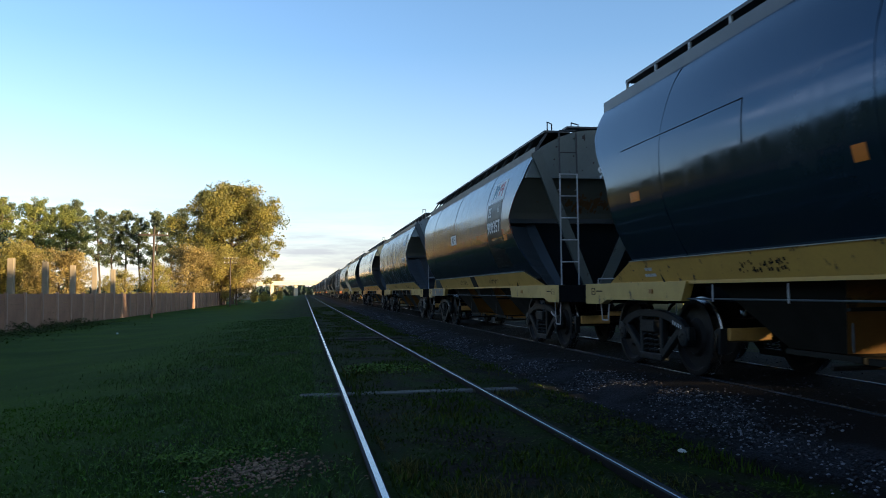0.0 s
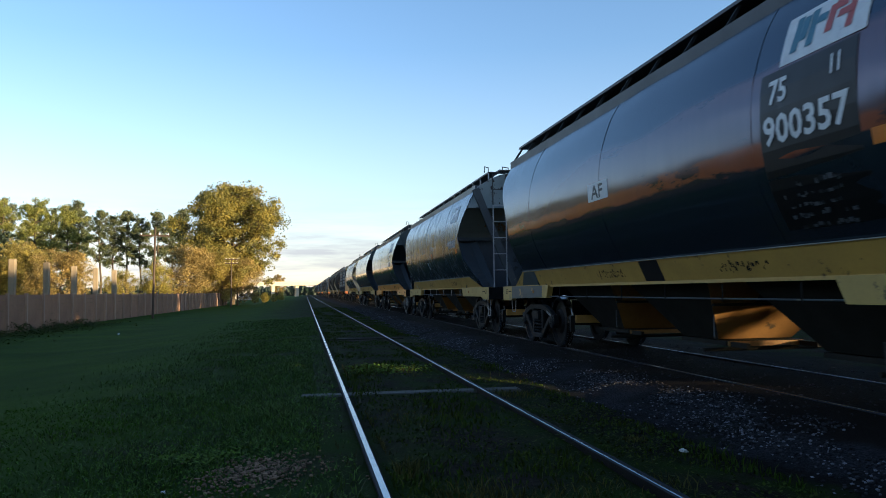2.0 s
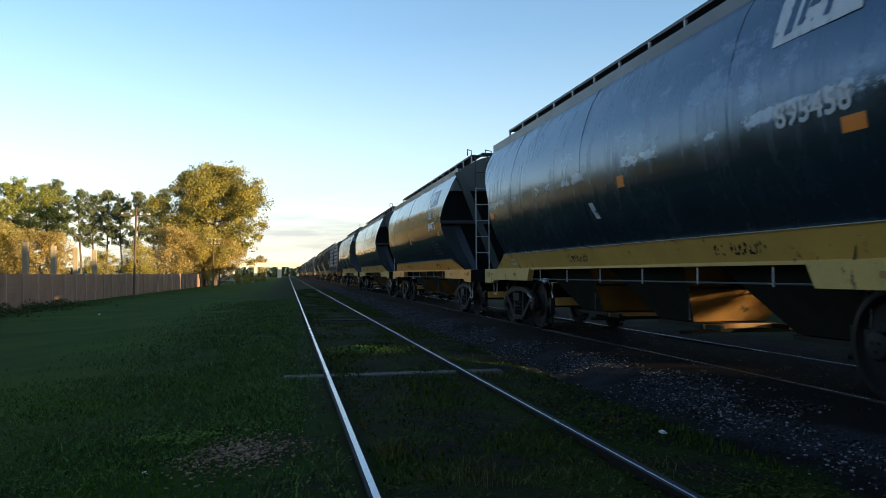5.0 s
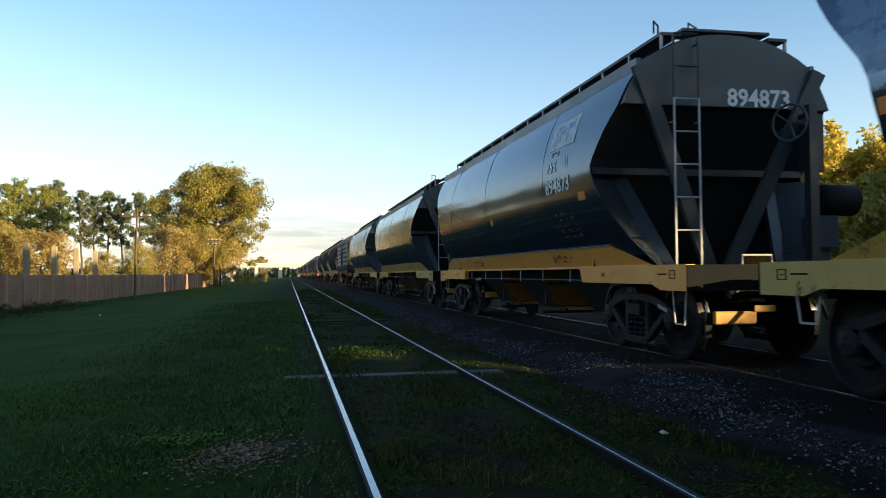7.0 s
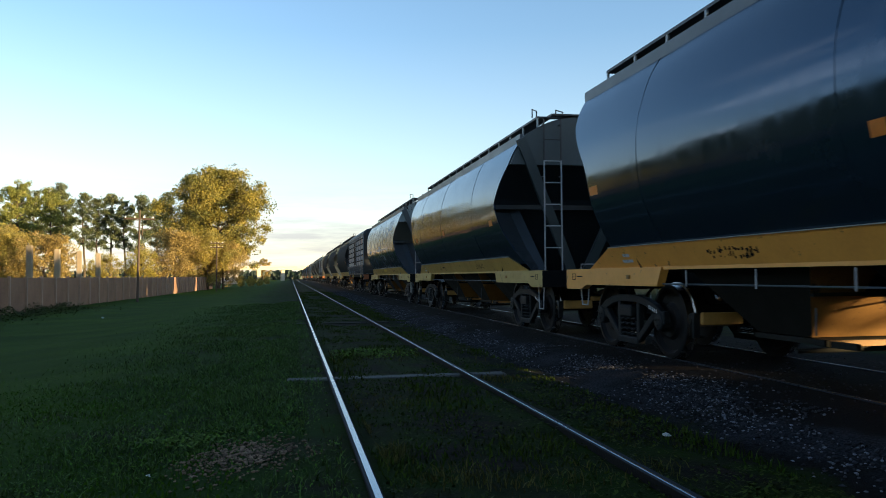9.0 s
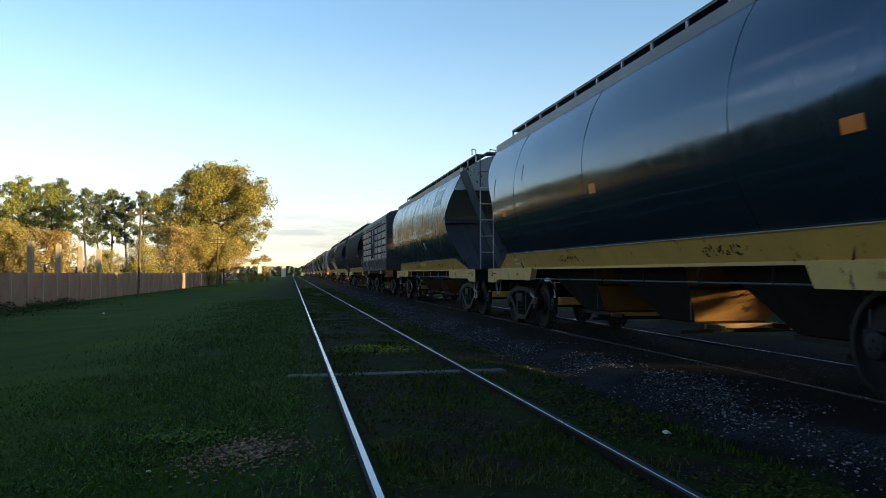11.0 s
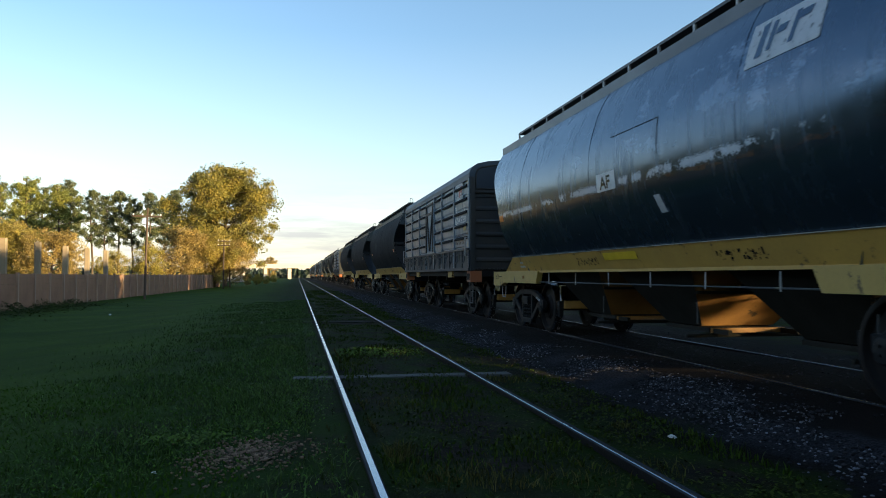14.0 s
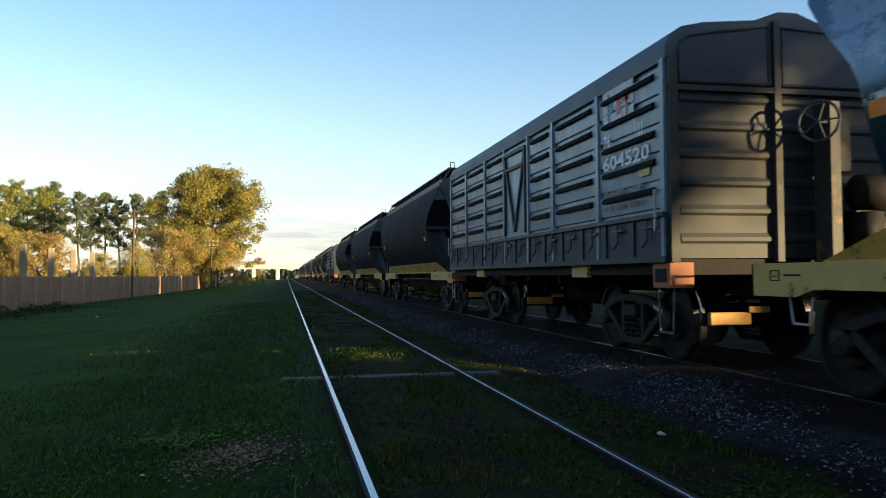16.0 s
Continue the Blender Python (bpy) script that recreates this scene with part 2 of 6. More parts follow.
M["slope_blue"] = material("blue_slate_plate", (0.105, 0.135, 0.175), 0.55, second=(0.065, 0.085, 0.115), scale=1.4, fine=30, bump=0.05, third=(0.05, 0.05, 0.05), third_scale=2.4, third_at=0.64)
M["rust_spot"] = material("dark_rust_spots", (0.018, 0.012, 0.009), 0.8, second=(0.035, 0.020, 0.012), scale=9, fine=50, bump=0.1)
M["rust_patch"] = material("brown_rust_patch", (0.16, 0.075, 0.025), 0.85, second=(0.07, 0.035, 0.015), scale=9, fine=50, bump=0.1)
M["primer"] = material("blue_grey_primer", (0.065, 0.088, 0.09), 0.5, second=(0.04, 0.05, 0.05), scale=2.5, fine=30, bump=0.05, third=(0.36, 0.24, 0.07), third_scale=3.0, third_at=0.60)
# near black for thin seams, and for shade in slots and round the frame
M["pit"] = material("seam_and_shade_black", (0.005, 0.0065, 0.008), 0.8, second=(0.008, 0.009, 0.010), bump=0.05, spec=0.08)
M["gusset"] = material("slate_gusset_plate", (0.032, 0.044, 0.055), 0.6, second=(0.020, 0.028, 0.036), scale=2.2, fine=30, bump=0.05, third=(0.055, 0.05, 0.042), third_scale=3.0, third_at=0.64, spec=0.25)
M["end"] = material("pale_grey_end_paint", (0.20, 0.245, 0.25), 0.5, second=(0.13, 0.16, 0.165), scale=2.2, fine=25, bump=0.06, third=(0.012, 0.009, 0.008), third_scale=5.5, third_at=0.595)
M["end_mid"] = material("dull_green_grey_end_paint", (0.095, 0.112, 0.100), 0.55, second=(0.055, 0.064, 0.058), scale=2.0, fine=25, bump=0.06, third=(0.03, 0.022, 0.016), third_scale=3.5, third_at=0.63)
M["end_dark"] = material("dark_grey_end_paint", (0.034, 0.052, 0.056), 0.5, second=(0.020, 0.031, 0.033), scale=2.0, fine=25, bump=0.06, third=(0.04, 0.035, 0.025), third_scale=3.0, third_at=0.7)
M["yellow"] = material("yellow_sill_paint", (0.46, 0.315, 0.075), 0.5, second=(0.30, 0.20, 0.05), scale=2.5, fine=30, bump=0.06, third=(0.07, 0.045, 0.022), third_scale=7.0, third_at=0.61)
M["orange_sill"] = material("orange_sill_paint", (0.82, 0.37, 0.065), 0.45, second=(0.60, 0.25, 0.045), scale=2.5, fine=30, bump=0.06, third=(0.08, 0.042, 0.02), third_scale=6.5, third_at=0.64)
M["skirt"] = material("ochre_skirt_paint", (0.53, 0.325, 0.068), 0.5, second=(0.35, 0.21, 0.05), scale=2.2, fine=30, bump=0.06, third=(0.075, 0.042, 0.02), third_scale=6.5, third_at=0.615)
# chute slopes carry the low sun in their colour, chute sides the shade
M["chute"] = material("sunlit_ochre_chute", (0.31, 0.155, 0.036), 0.7, second=(0.17, 0.085, 0.022), scale=3, fine=30, bump=0.1, third=(0.05, 0.035, 0.02), third_scale=2.5, third_at=0.6)
M["chute_side"] = material("shaded_chute_side", (0.022, 0.022, 0.018), 0.7, second=(0.012, 0.012, 0.010), scale=3, fine=30, bump=0.1, spec=0.1)
M["headstock"] = material("rusty_yellow_headstock", (0.50, 0.28, 0.06), 0.7, second=(0.24, 0.12, 0.04), scale=6, fine=40, bump=0.15)
M["brace"] = material("worn_grey_brace", (0.056, 0.072, 0.082), 0.55, second=(0.034, 0.043, 0.049), scale=4, fine=30, bump=0.06, third=(0.17, 0.16, 0.12), third_scale=3.5, third_at=0.64)
M["ladder"] = material("bare_ladder_steel", (0.36, 0.37, 0.37), 0.45, second=(0.25, 0.24, 0.23), scale=6, fine=50, bump=0.05)
M["lip"] = material("pale_weld_lip", (0.30, 0.30, 0.26), 0.5, second=(0.14, 0.13, 0.10), scale=3, fine=30, bump=0.05)
M["eave"] = material("grey_eave_strip", (0.030, 0.046, 0.060), 0.4, second=(0.015, 0.024, 0.032), scale=2.0, fine=20, bump=0.04)
M["roof"] = material("dark_roof_steel", (0.012, 0.013, 0.014), 0.5, second=(0.025, 0.025, 0.025), scale=3, fine=30, bump=0.08)
M["white"] = material("white_marking_paint", (0.75, 0.75, 0.72), 0.5, second=(0.45, 0.46, 0.46), scale=8, fine=60, bump=0.02, third=(0.10, 0.11, 0.12), third_scale=6, third_at=0.68)
M["white_worn"] = material("worn_white_marking", (0.52, 0.54, 0.55), 0.5, second=(0.3, 0.32, 0.34), scale=8, fine=50, bump=0.02, third=(0.04, 0.05, 0.06), third_scale=14, third_at=0.58)
M["orange"] = material("orange_reflector", (0.75, 0.22, 0.03), 0.35, bump=0.02)
M["signal_yellow"] = material("yellow_plate", (0.80, 0.55, 0.03), 0.45, bump=0.02)
M["logo_blue"] = material("teal_logo_paint", (0.03, 0.16, 0.22), 0.45, bump=0.02)
M["logo_red"] = material("red_logo_paint", (0.45, 0.06, 0.04), 0.45, bump=0.02)
M["panel_black"] = material("fresh_black_panel", (0.006, 0.007, 0.008), 0.4, bump=0.02, spec=0.25)
M["tuft"] = material("yellow_green_tuft", (0.075, 0.062, 0.016), 0.7, second=(0.035, 0.055, 0.011), scale=3, fine=12, bump=0, island=0.5, spec=0.1)
# bright green that also holds the sun patch between the rails
M["fresh"] = material("bright_green_weed", (0.06, 0.115, 0.014), 0.75, second=(0.08, 0.11, 0.014), scale=3, fine=12, bump=0, island=0.5, spec=0.06)
M["pale_sleeper"] = material("pale_weathered_sleeper", (0.055, 0.055, 0.05), 0.8, second=(0.05, 0.045, 0.04), scale=5, fine=40, bump=0.3)
M["clover_dark"] = material("dark_weed_leaf", (0.024, 0.044, 0.005), 0.7, second=(0.050, 0.046, 0.009), scale=1.5, fine=8, bump=0, island=0.55, spec=0.06)
M["clover"] = material("low_broad_weed_leaf", (0.038, 0.096, 0.008), 0.7, second=(0.062, 0.098, 0.012), scale=1.5, fine=8, bump=0, island=0.65, spec=0.08)
M["wheel"] = material("rolled_wheel_steel", (0.016, 0.015, 0.015), 0.55, metal=0.2, second=(0.008, 0.0075, 0.007), scale=5, fine=40, bump=0.1, spec=0.15)
M["tread"] = material("polished_tread", (0.55, 0.53, 0.50), 0.25, metal=1.0, bump=0.02)
M["bogie"] = material("cast_bogie_steel", (0.015, 0.018, 0.020), 0.5, second=(0.012, 0.012, 0.012), scale=5, fine=40, bump=0.2, spec=0.12)
M["box"] = material("slate_blue_grey_paint", (0.160, 0.240, 0.305), 0.30, spec=0.5, second=(0.095, 0.148, 0.195), scale=1.6, fine=30, bump=0.05, third=(0.10, 0.12, 0.13), third_scale=2.2, third_at=0.66, streaks=0.2)
M["box_end"] = material("dark_wagon_end", (0.030, 0.035, 0.038), 0.55, spec=0.25, second=(0.066, 0.056, 0.038), scale=1.6, fine=26, bump=0.06, third=(0.17, 0.11, 0.045), third_scale=1.6, third_at=0.64)
M["rust_orange"] = material("rusty_orange_corner", (0.30, 0.085, 0.02), 0.6, second=(0.25, 0.10, 0.04), scale=6, fine=40, bump=0.1)
M["rail_top"] = material("polished_rail_head", (0.36, 0.40, 0.46), 0.25, metal=1.0, second=(0.30, 0.32, 0.35), scale=1.0, fine=20, bump=0.01)
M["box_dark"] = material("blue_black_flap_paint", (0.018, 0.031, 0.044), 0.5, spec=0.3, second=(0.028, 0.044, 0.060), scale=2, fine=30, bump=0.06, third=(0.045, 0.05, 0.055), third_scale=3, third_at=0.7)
M["van_roof"] = material("dark_van_roof_steel", (0.040, 0.062, 0.082), 0.5, spec=0.3, second=(0.024, 0.038, 0.050), scale=1.5, fine=26, bump=0.08)
M["rail_dull"] = material("dull_rail_head", (0.03, 0.036, 0.045), 0.8, second=(0.016, 0.018, 0.02), scale=1.5, fine=30, bump=0.02, spec=0.1)
M["rail_side"] = material("rusty_rail_web", (0.012, 0.010, 0.010), 0.8, second=(0.006, 0.0055, 0.005), scale=8, fine=60, bump=0.2, spec=0.12)
M["sleeper"] = material("weathered_sleeper", (0.035, 0.03, 0.025), 0.85, second=(0.015, 0.013, 0.012), scale=5, fine=40, bump=0.4, random_value=0.2, spec=0.12)
M["stone"] = material("ballast_stone", (0.034, 0.034, 0.039), 0.85, second=(0.006, 0.006, 0.007), scale=6, fine=60, bump=0.3, island=0.6, spec=0.12)
M["soil_crumb"] = material("pale_dry_soil", (0.210, 0.135, 0.087), 0.85, second=(0.05, 0.034, 0.028), scale=6, fine=60, bump=0.3, island=0.6, spec=0.1)
M["pale_stone"] = material("pale_ballast_stone", (0.15, 0.158, 0.18), 0.75, second=(0.06, 0.062, 0.07), scale=6, fine=60, bump=0.3, island=0.5, spec=0.15)
M["grass"] = material("grass_blade", (0.025, 0.050, 0.005), 0.75, second=(0.052, 0.050, 0.010), scale=0.8, fine=6, bump=0, island=0.5, spec=0.06)
M["edge_grass"] = material("rough_grass_blade", (0.040, 0.086, 0.014), 0.6, second=(0.074, 0.092, 0.026), scale=0.8, fine=6, bump=0, island=0.65, spec=0.12)
M["lawn"] = material("mown_lawn_blade", (0.034, 0.085, 0.006), 0.8, second=(0.046, 0.085, 0.008), scale=0.6, fine=6, bump=0, island=0.15, spec=0.04)
M["faint"] = material("faint_grey_print", (0.10, 0.11, 0.12), 0.5, second=(0.03, 0.035, 0.04), scale=9, fine=60, bump=0, third=(0.01, 0.012, 0.016), third_scale=8, third_at=0.5)
M["dry"] = material("dry_weed", (0.035, 0.034, 0.010), 0.7, second=(0.020, 0.026, 0.007), scale=2, fine=10, bump=0, island=0.4, spec=0.12)
M["fence"] = material("brown_concrete_panel", (0.27, 0.146, 0.080), 0.85, second=(0.14, 0.078, 0.046), scale=1.2, fine=14, bump=0.3, random_value=0.12)
M["post"] = material("concrete_post", (0.27, 0.21, 0.13), 0.85, second=(0.16, 0.125, 0.08), scale=4, fine=30, bump=0.3, random_value=0.12)
M["wall_post"] = material("dusty_wall_post", (0.33, 0.22, 0.15), 0.85, second=(0.21, 0.14, 0.10), scale=3, fine=30, bump=0.3, random_value=0.15)
M["pole"] = material("weathered_pole_wood", (0.075, 0.048, 0.03), 0.8, second=(0.04, 0.026, 0.018), scale=3, fine=30, bump=0.4)
M["bark"] = material("tree_bark", (0.10, 0.075, 0.05), 0.9, second=(0.05, 0.04, 0.03), scale=2, fine=12, bump=0.5, spec=0.12)
M["leaf_gold"] = leaf_material("golden_leaves", (0.38, 0.29, 0.055), (0.17, 0.165, 0.04), 0.45)
# brighter copy of the golden leaves: low sun put into the colour
M["leaf_amber"] = leaf_material("sunlit_leaves", (0.62, 0.47, 0.05), (0.40, 0.33, 0.05), 0.5)
M["leaf_willow"] = leaf_material("tan_willow_leaves", (0.40, 0.28, 0.075), (0.15, 0.12, 0.04), 0.35)
M["leaf_big"] = leaf_material("olive_autumn_leaves", (0.32, 0.25, 0.034), (0.062, 0.080, 0.020), 0.3)
M["leaf_green"] = leaf_material("autumn_green_leaves", (0.38, 0.29, 0.045), (0.19, 0.19, 0.035), 0.4)
M["leaf_fresh"] = leaf_material("yellow_green_leaves", (0.27, 0.26, 0.045), (0.12, 0.15, 0.035), 0.4)
M["leaf_tall"] = leaf_material("tall_tree_leaves", (0.14, 0.15, 0.048), (0.045, 0.068, 0.030), 0.3)
# green leaves darkened: shade is put into the colour
M["leaf_dark"] = leaf_material("shaded_green_leaves", (0.016, 0.034, 0.022), (0.024, 0.04, 0.022), 0.2)
M["bridge"] = material("pale_concrete_bridge", (0.66, 0.56, 0.40), 0.8, second=(0.42, 0.36, 0.28), scale=0.3, fine=3, bump=0.1)
M["plaster"] = material("pale_plaster_wall", (0.60, 0.52, 0.42), 0.8, second=(0.45, 0.38, 0.30), scale=0.4, fine=4, bump=0.1)
M["glass"] = material("dark_window_glass", (0.03, 0.035, 0.04), 0.1, bump=0)
M["litter"] = material("white_litter", (0.7, 0.7, 0.68), 0.6, bump=0.1)


# ---- mesh helpers ----
def part(name, bm, mat, parent=None, label="", at=None, smooth=False):
    """Link a bmesh (or a mesh) as one object under parent."""
    if isinstance(bm, bmesh.types.BMesh):
        me = bpy.data.meshes.new(name)
        bmesh.ops.recalc_face_normals(bm, faces=bm.faces)
        bm.to_mesh(me)
        bm.free()
    else:
        me = bm
    if not me.materials:
        for m in (mat if isinstance(mat, (list, tuple)) else (mat,)):
            me.materials.append(M[m])
    if smooth:
        me.polygons.foreach_set("use_smooth", [True] * len(me.polygons))
    ob = new(name, me)
    if parent:
        ob.parent = parent
    if at is not None:
        ob.matrix_basis = at
    if label:
        tagged(ob, label)
    return ob


def box(bm, x0, x1, y0, y1, z0, z1, mat=0):
    v = [bm.verts.new((x, y, z)) for x in (x0, x1) for y in (y0, y1) for z in (z0, z1)]
    for f in ((0, 1, 3, 2), (4, 6, 7, 5), (0, 4, 5, 1), (2, 3, 7, 6), (0, 2, 6, 4), (1, 5, 7, 3)):
        bm.faces.new([v[i] for i in f]).material_index = mat
    return v


def beam(bm, p, q, w, d, up=(0, 0, 1), mat=0):
    """A bar from p to q, w wide across and d deep along up."""
    p, q = Vector(p), Vector(q)
    a = (q - p).normalized()
    s = a.cross(Vector(up))
    s = (s if s.length > 1e-4 else a.cross(Vector((1, 0, 0)))).normalized()
    u = s.cross(a)
    rings = [[bm.verts.new(c + s * w / 2 * i + u * d / 2 * j) for i, j in ((-1, -1), (1, -1), (1, 1), (-1, 1))] for c in (p, q)]
    for k in range(4):
        bm.faces.new((rings[0][k], rings[0][(k + 1) % 4], rings[1][(k + 1) % 4], rings[1][k])).material_index = mat
    bm.faces.new(rings[0][::-1]).material_index = mat
    bm.faces.new(rings[1]).material_index = mat


def tube(bm, points, radii, seg=8, mat=0, cap=True):
    """A round tube along points; radii is one number or one a point."""
    pts = [Vector(p) for p in points]
    radii = radii if isinstance(radii, (list, tuple)) else [radii] * len(pts)
    rings, ref = [], None
    for i, p in enumerate(pts):
        a = (pts[min(i + 1, len(pts) - 1)] - pts[max(i - 1, 0)]).normalized()
        if ref is None:
            ref = a.cross(Vector((0.31, 0.11, 0.94))).normalized()
        s = (ref - a * ref.dot(a)).normalized()
        ref = s
        u = a.cross(s)
        rings.append([bm.verts.new(p + (s * math.cos(k * math.tau / seg) + u * math.sin(k * math.tau / seg)) * radii[i]) for k in range(seg)])
    for r0, r1 in zip(rings, rings[1:]):
        for k in range(seg):
            bm.faces.new((r0[k], r0[(k + 1) % seg], r1[(k + 1) % seg], r1[k])).material_index = mat
    if cap:
        bm.faces.new(rings[0][::-1]).material_index = mat
        bm.faces.new(rings[-1]).material_index = mat


def prism(bm, outline, axis, a, b, mat=0):
    """An outline of (u, v) pairs pushed along axis from a to b. axis x: (y, z); y: (x, z); z: (x, y)."""
    def place(u, v, w):
        return {"x": (w, u, v), "y": (u, w, v), "z": (u, v, w)}[axis]
    r = [[bm.verts.new(place(u, v, w)) for u, v in outline] for w in (a, b)]
    n = len(outline)
    for k in range(n):
        bm.faces.new((r[0][k], r[0][(k + 1) % n], r[1][(k + 1) % n], r[1][k])).material_index = mat
    bm.faces.new(r[0][::-1]).material_index = mat
    bm.faces.new(r[1]).material_index = mat


def quad(bm, *pts, mat=0):
    f = bm.faces.new([bm.verts.new(p) for p in pts])
    f.material_index = mat


def lathe(bm, profile, axis_at, seg=28, mat=0, mats=None):
    """Turn a profile of (x, r) about the x axis through axis_at (y, z)."""
    rings = [[bm.verts.new((x, axis_at[0] + r * math.cos(k * math.tau / seg), axis_at[1] + r * math.sin(k * math.tau / seg))) for k in range(seg)] for x, r in profile]
    for i, (r0, r1) in enumerate(zip(rings, rings[1:])):
        for k in range(seg):
            bm.faces.new((r0[k], r0[(k + 1) % seg], r1[(k + 1) % seg], r1[k])).material_index = mats[i] if mats else mat
    bm.faces.new(rings[0][::-1]).material_index = mats[0] if mats else mat
    bm.faces.new(rings[-1]).material_index = mats[-1] if mats else mat


def lerp(table, z):
    for (z0, a), (z1, b) in zip(table, table[1:]):
        if z <= z1:
            k = max(0.0, (z - z0) / (z1 - z0))
            return a + (b - a) * k
    return table[-1][1]


def smooth(table, z):
    """A smooth curve through a table of (z, value)."""
    n = len(table)
    i = max(0, min(n - 2, next((k for k in range(n - 1) if z <= table[k + 1][0]), n - 2)))
    (z0, a), (z1, b) = table[i], table[i + 1]

    def slope(k):
        lo, hi = table[max(k - 1, 0)], table[min(k + 1, n - 1)]
        return (hi[1] - lo[1]) / (hi[0] - lo[0])
    h = z1 - z0
    t = (z - z0) / h
    return ((2 * t**3 - 3 * t**2 + 1) * a + (t**3 - 2 * t**2 + t) * h * slope(i) + (3 * t**2 - 2 * t**3) * b + (t**3 - t**2) * h * slope(i + 1))


def letters(text, height, spread=1.0):
    """Flat outlines of text as (list of points, list of faces), from the built-in font, its lower left corner at 0, 0."""
    cu = bpy.data.curves.new("letters", "FONT")
    cu.body, cu.size, cu.resolution_u, cu.space_character, cu.offset = text, height / 0.70, 2, spread, height * 0.034
    ob = bpy.data.objects.new("letters", cu)
    me = bpy.data.meshes.new_from_object(ob)
    pts = [tuple(v.co) for v in me.vertices]
    faces = [tuple(p.vertices) for p in me.polygons]
    bpy.data.objects.remove(ob)
    bpy.data.meshes.remove(me)
    return pts, faces


# ---- wagons: origin on the track's axis at rail level, the end that comes first at -y ----
HL = 7.19             # half length over the sills
BOGIE_Y, AXLE, WHEEL_R = 5.39, 0.925, 0.475
WIDTH = [(1.16, 1.12), (1.44, 1.258), (1.7, 1.40), (2.0, 1.525), (2.3, 1.58), (2.6, 1.59), (2.9, 1.56), (3.2, 1.48), (3.45, 1.38), (3.70, 1.23)]
CUT = [(1.16, 0.80), (1.5, 1.20), (2.42, 1.79), (2.49, 1.81), (2.56, 1.77), (3.20, 1.12), (3.45, 1.05), (3.70, 1.00)]
CUT_REAR = [(1.16, 1.94), (1.5, 1.97), (2.12, 1.98), (2.44, 1.92), (2.60, 1.83), (2.95, 1.50), (3.22, 1.26), (3.45, 1.16), (3.70, 1.10)]


def wheelset():
    bm = bmesh.new()
    tube(bm, [(-0.95, 0, 0), (0.95, 0, 0)], 0.075, 12)
    me = bpy.data.meshes.new("wheelset")
    for s in (-1, 1):
        lathe(bm, [(s * 0.815, 0.10), (s * 0.812, 0.20), (s * 0.77, 0.24), (s * 0.76, 0.37), (s * 0.80, 0.405), (s * 0.815, 0.41), (s * 0.815, 0.455), (s * 0.805, WHEEL_R - 0.005),
                   (s * 0.71, WHEEL_R), (s * 0.70, WHEEL_R + 0.028), (s * 0.68, WHEEL_R + 0.028), (s * 0.675, 0.40), (s * 0.72, 0.37), (s * 0.74, 0.22), (s * 0.69, 0.18), (s * 0.68, 0.10)], (0, 0), 40,
              mats=[0, 0, 0, 0, 0, 0, 0, 1, 1, 1, 0, 0, 0, 0, 0, 0])
    # bolts on the axle cap, which show the turning
    for s in (-1, 1):
        for k in range(3):
            a = k * math.tau / 3
            tube(bm, [(s * 0.955, 0.045 * math.cos(a), 0.045 * math.sin(a)), (s * 0.985, 0.045 * math.cos(a), 0.045 * math.sin(a))], 0.014, 6)
    bmesh.ops.recalc_face_normals(bm, faces=bm.faces)
    bm.to_mesh(me)
    bm.free()
    for m in ("wheel", "tread"):
        me.materials.append(M[m])
    me.shade_smooth()
    me.set_sharp_from_angle(angle=radians(35))
    return me


WHEELSET = wheelset()


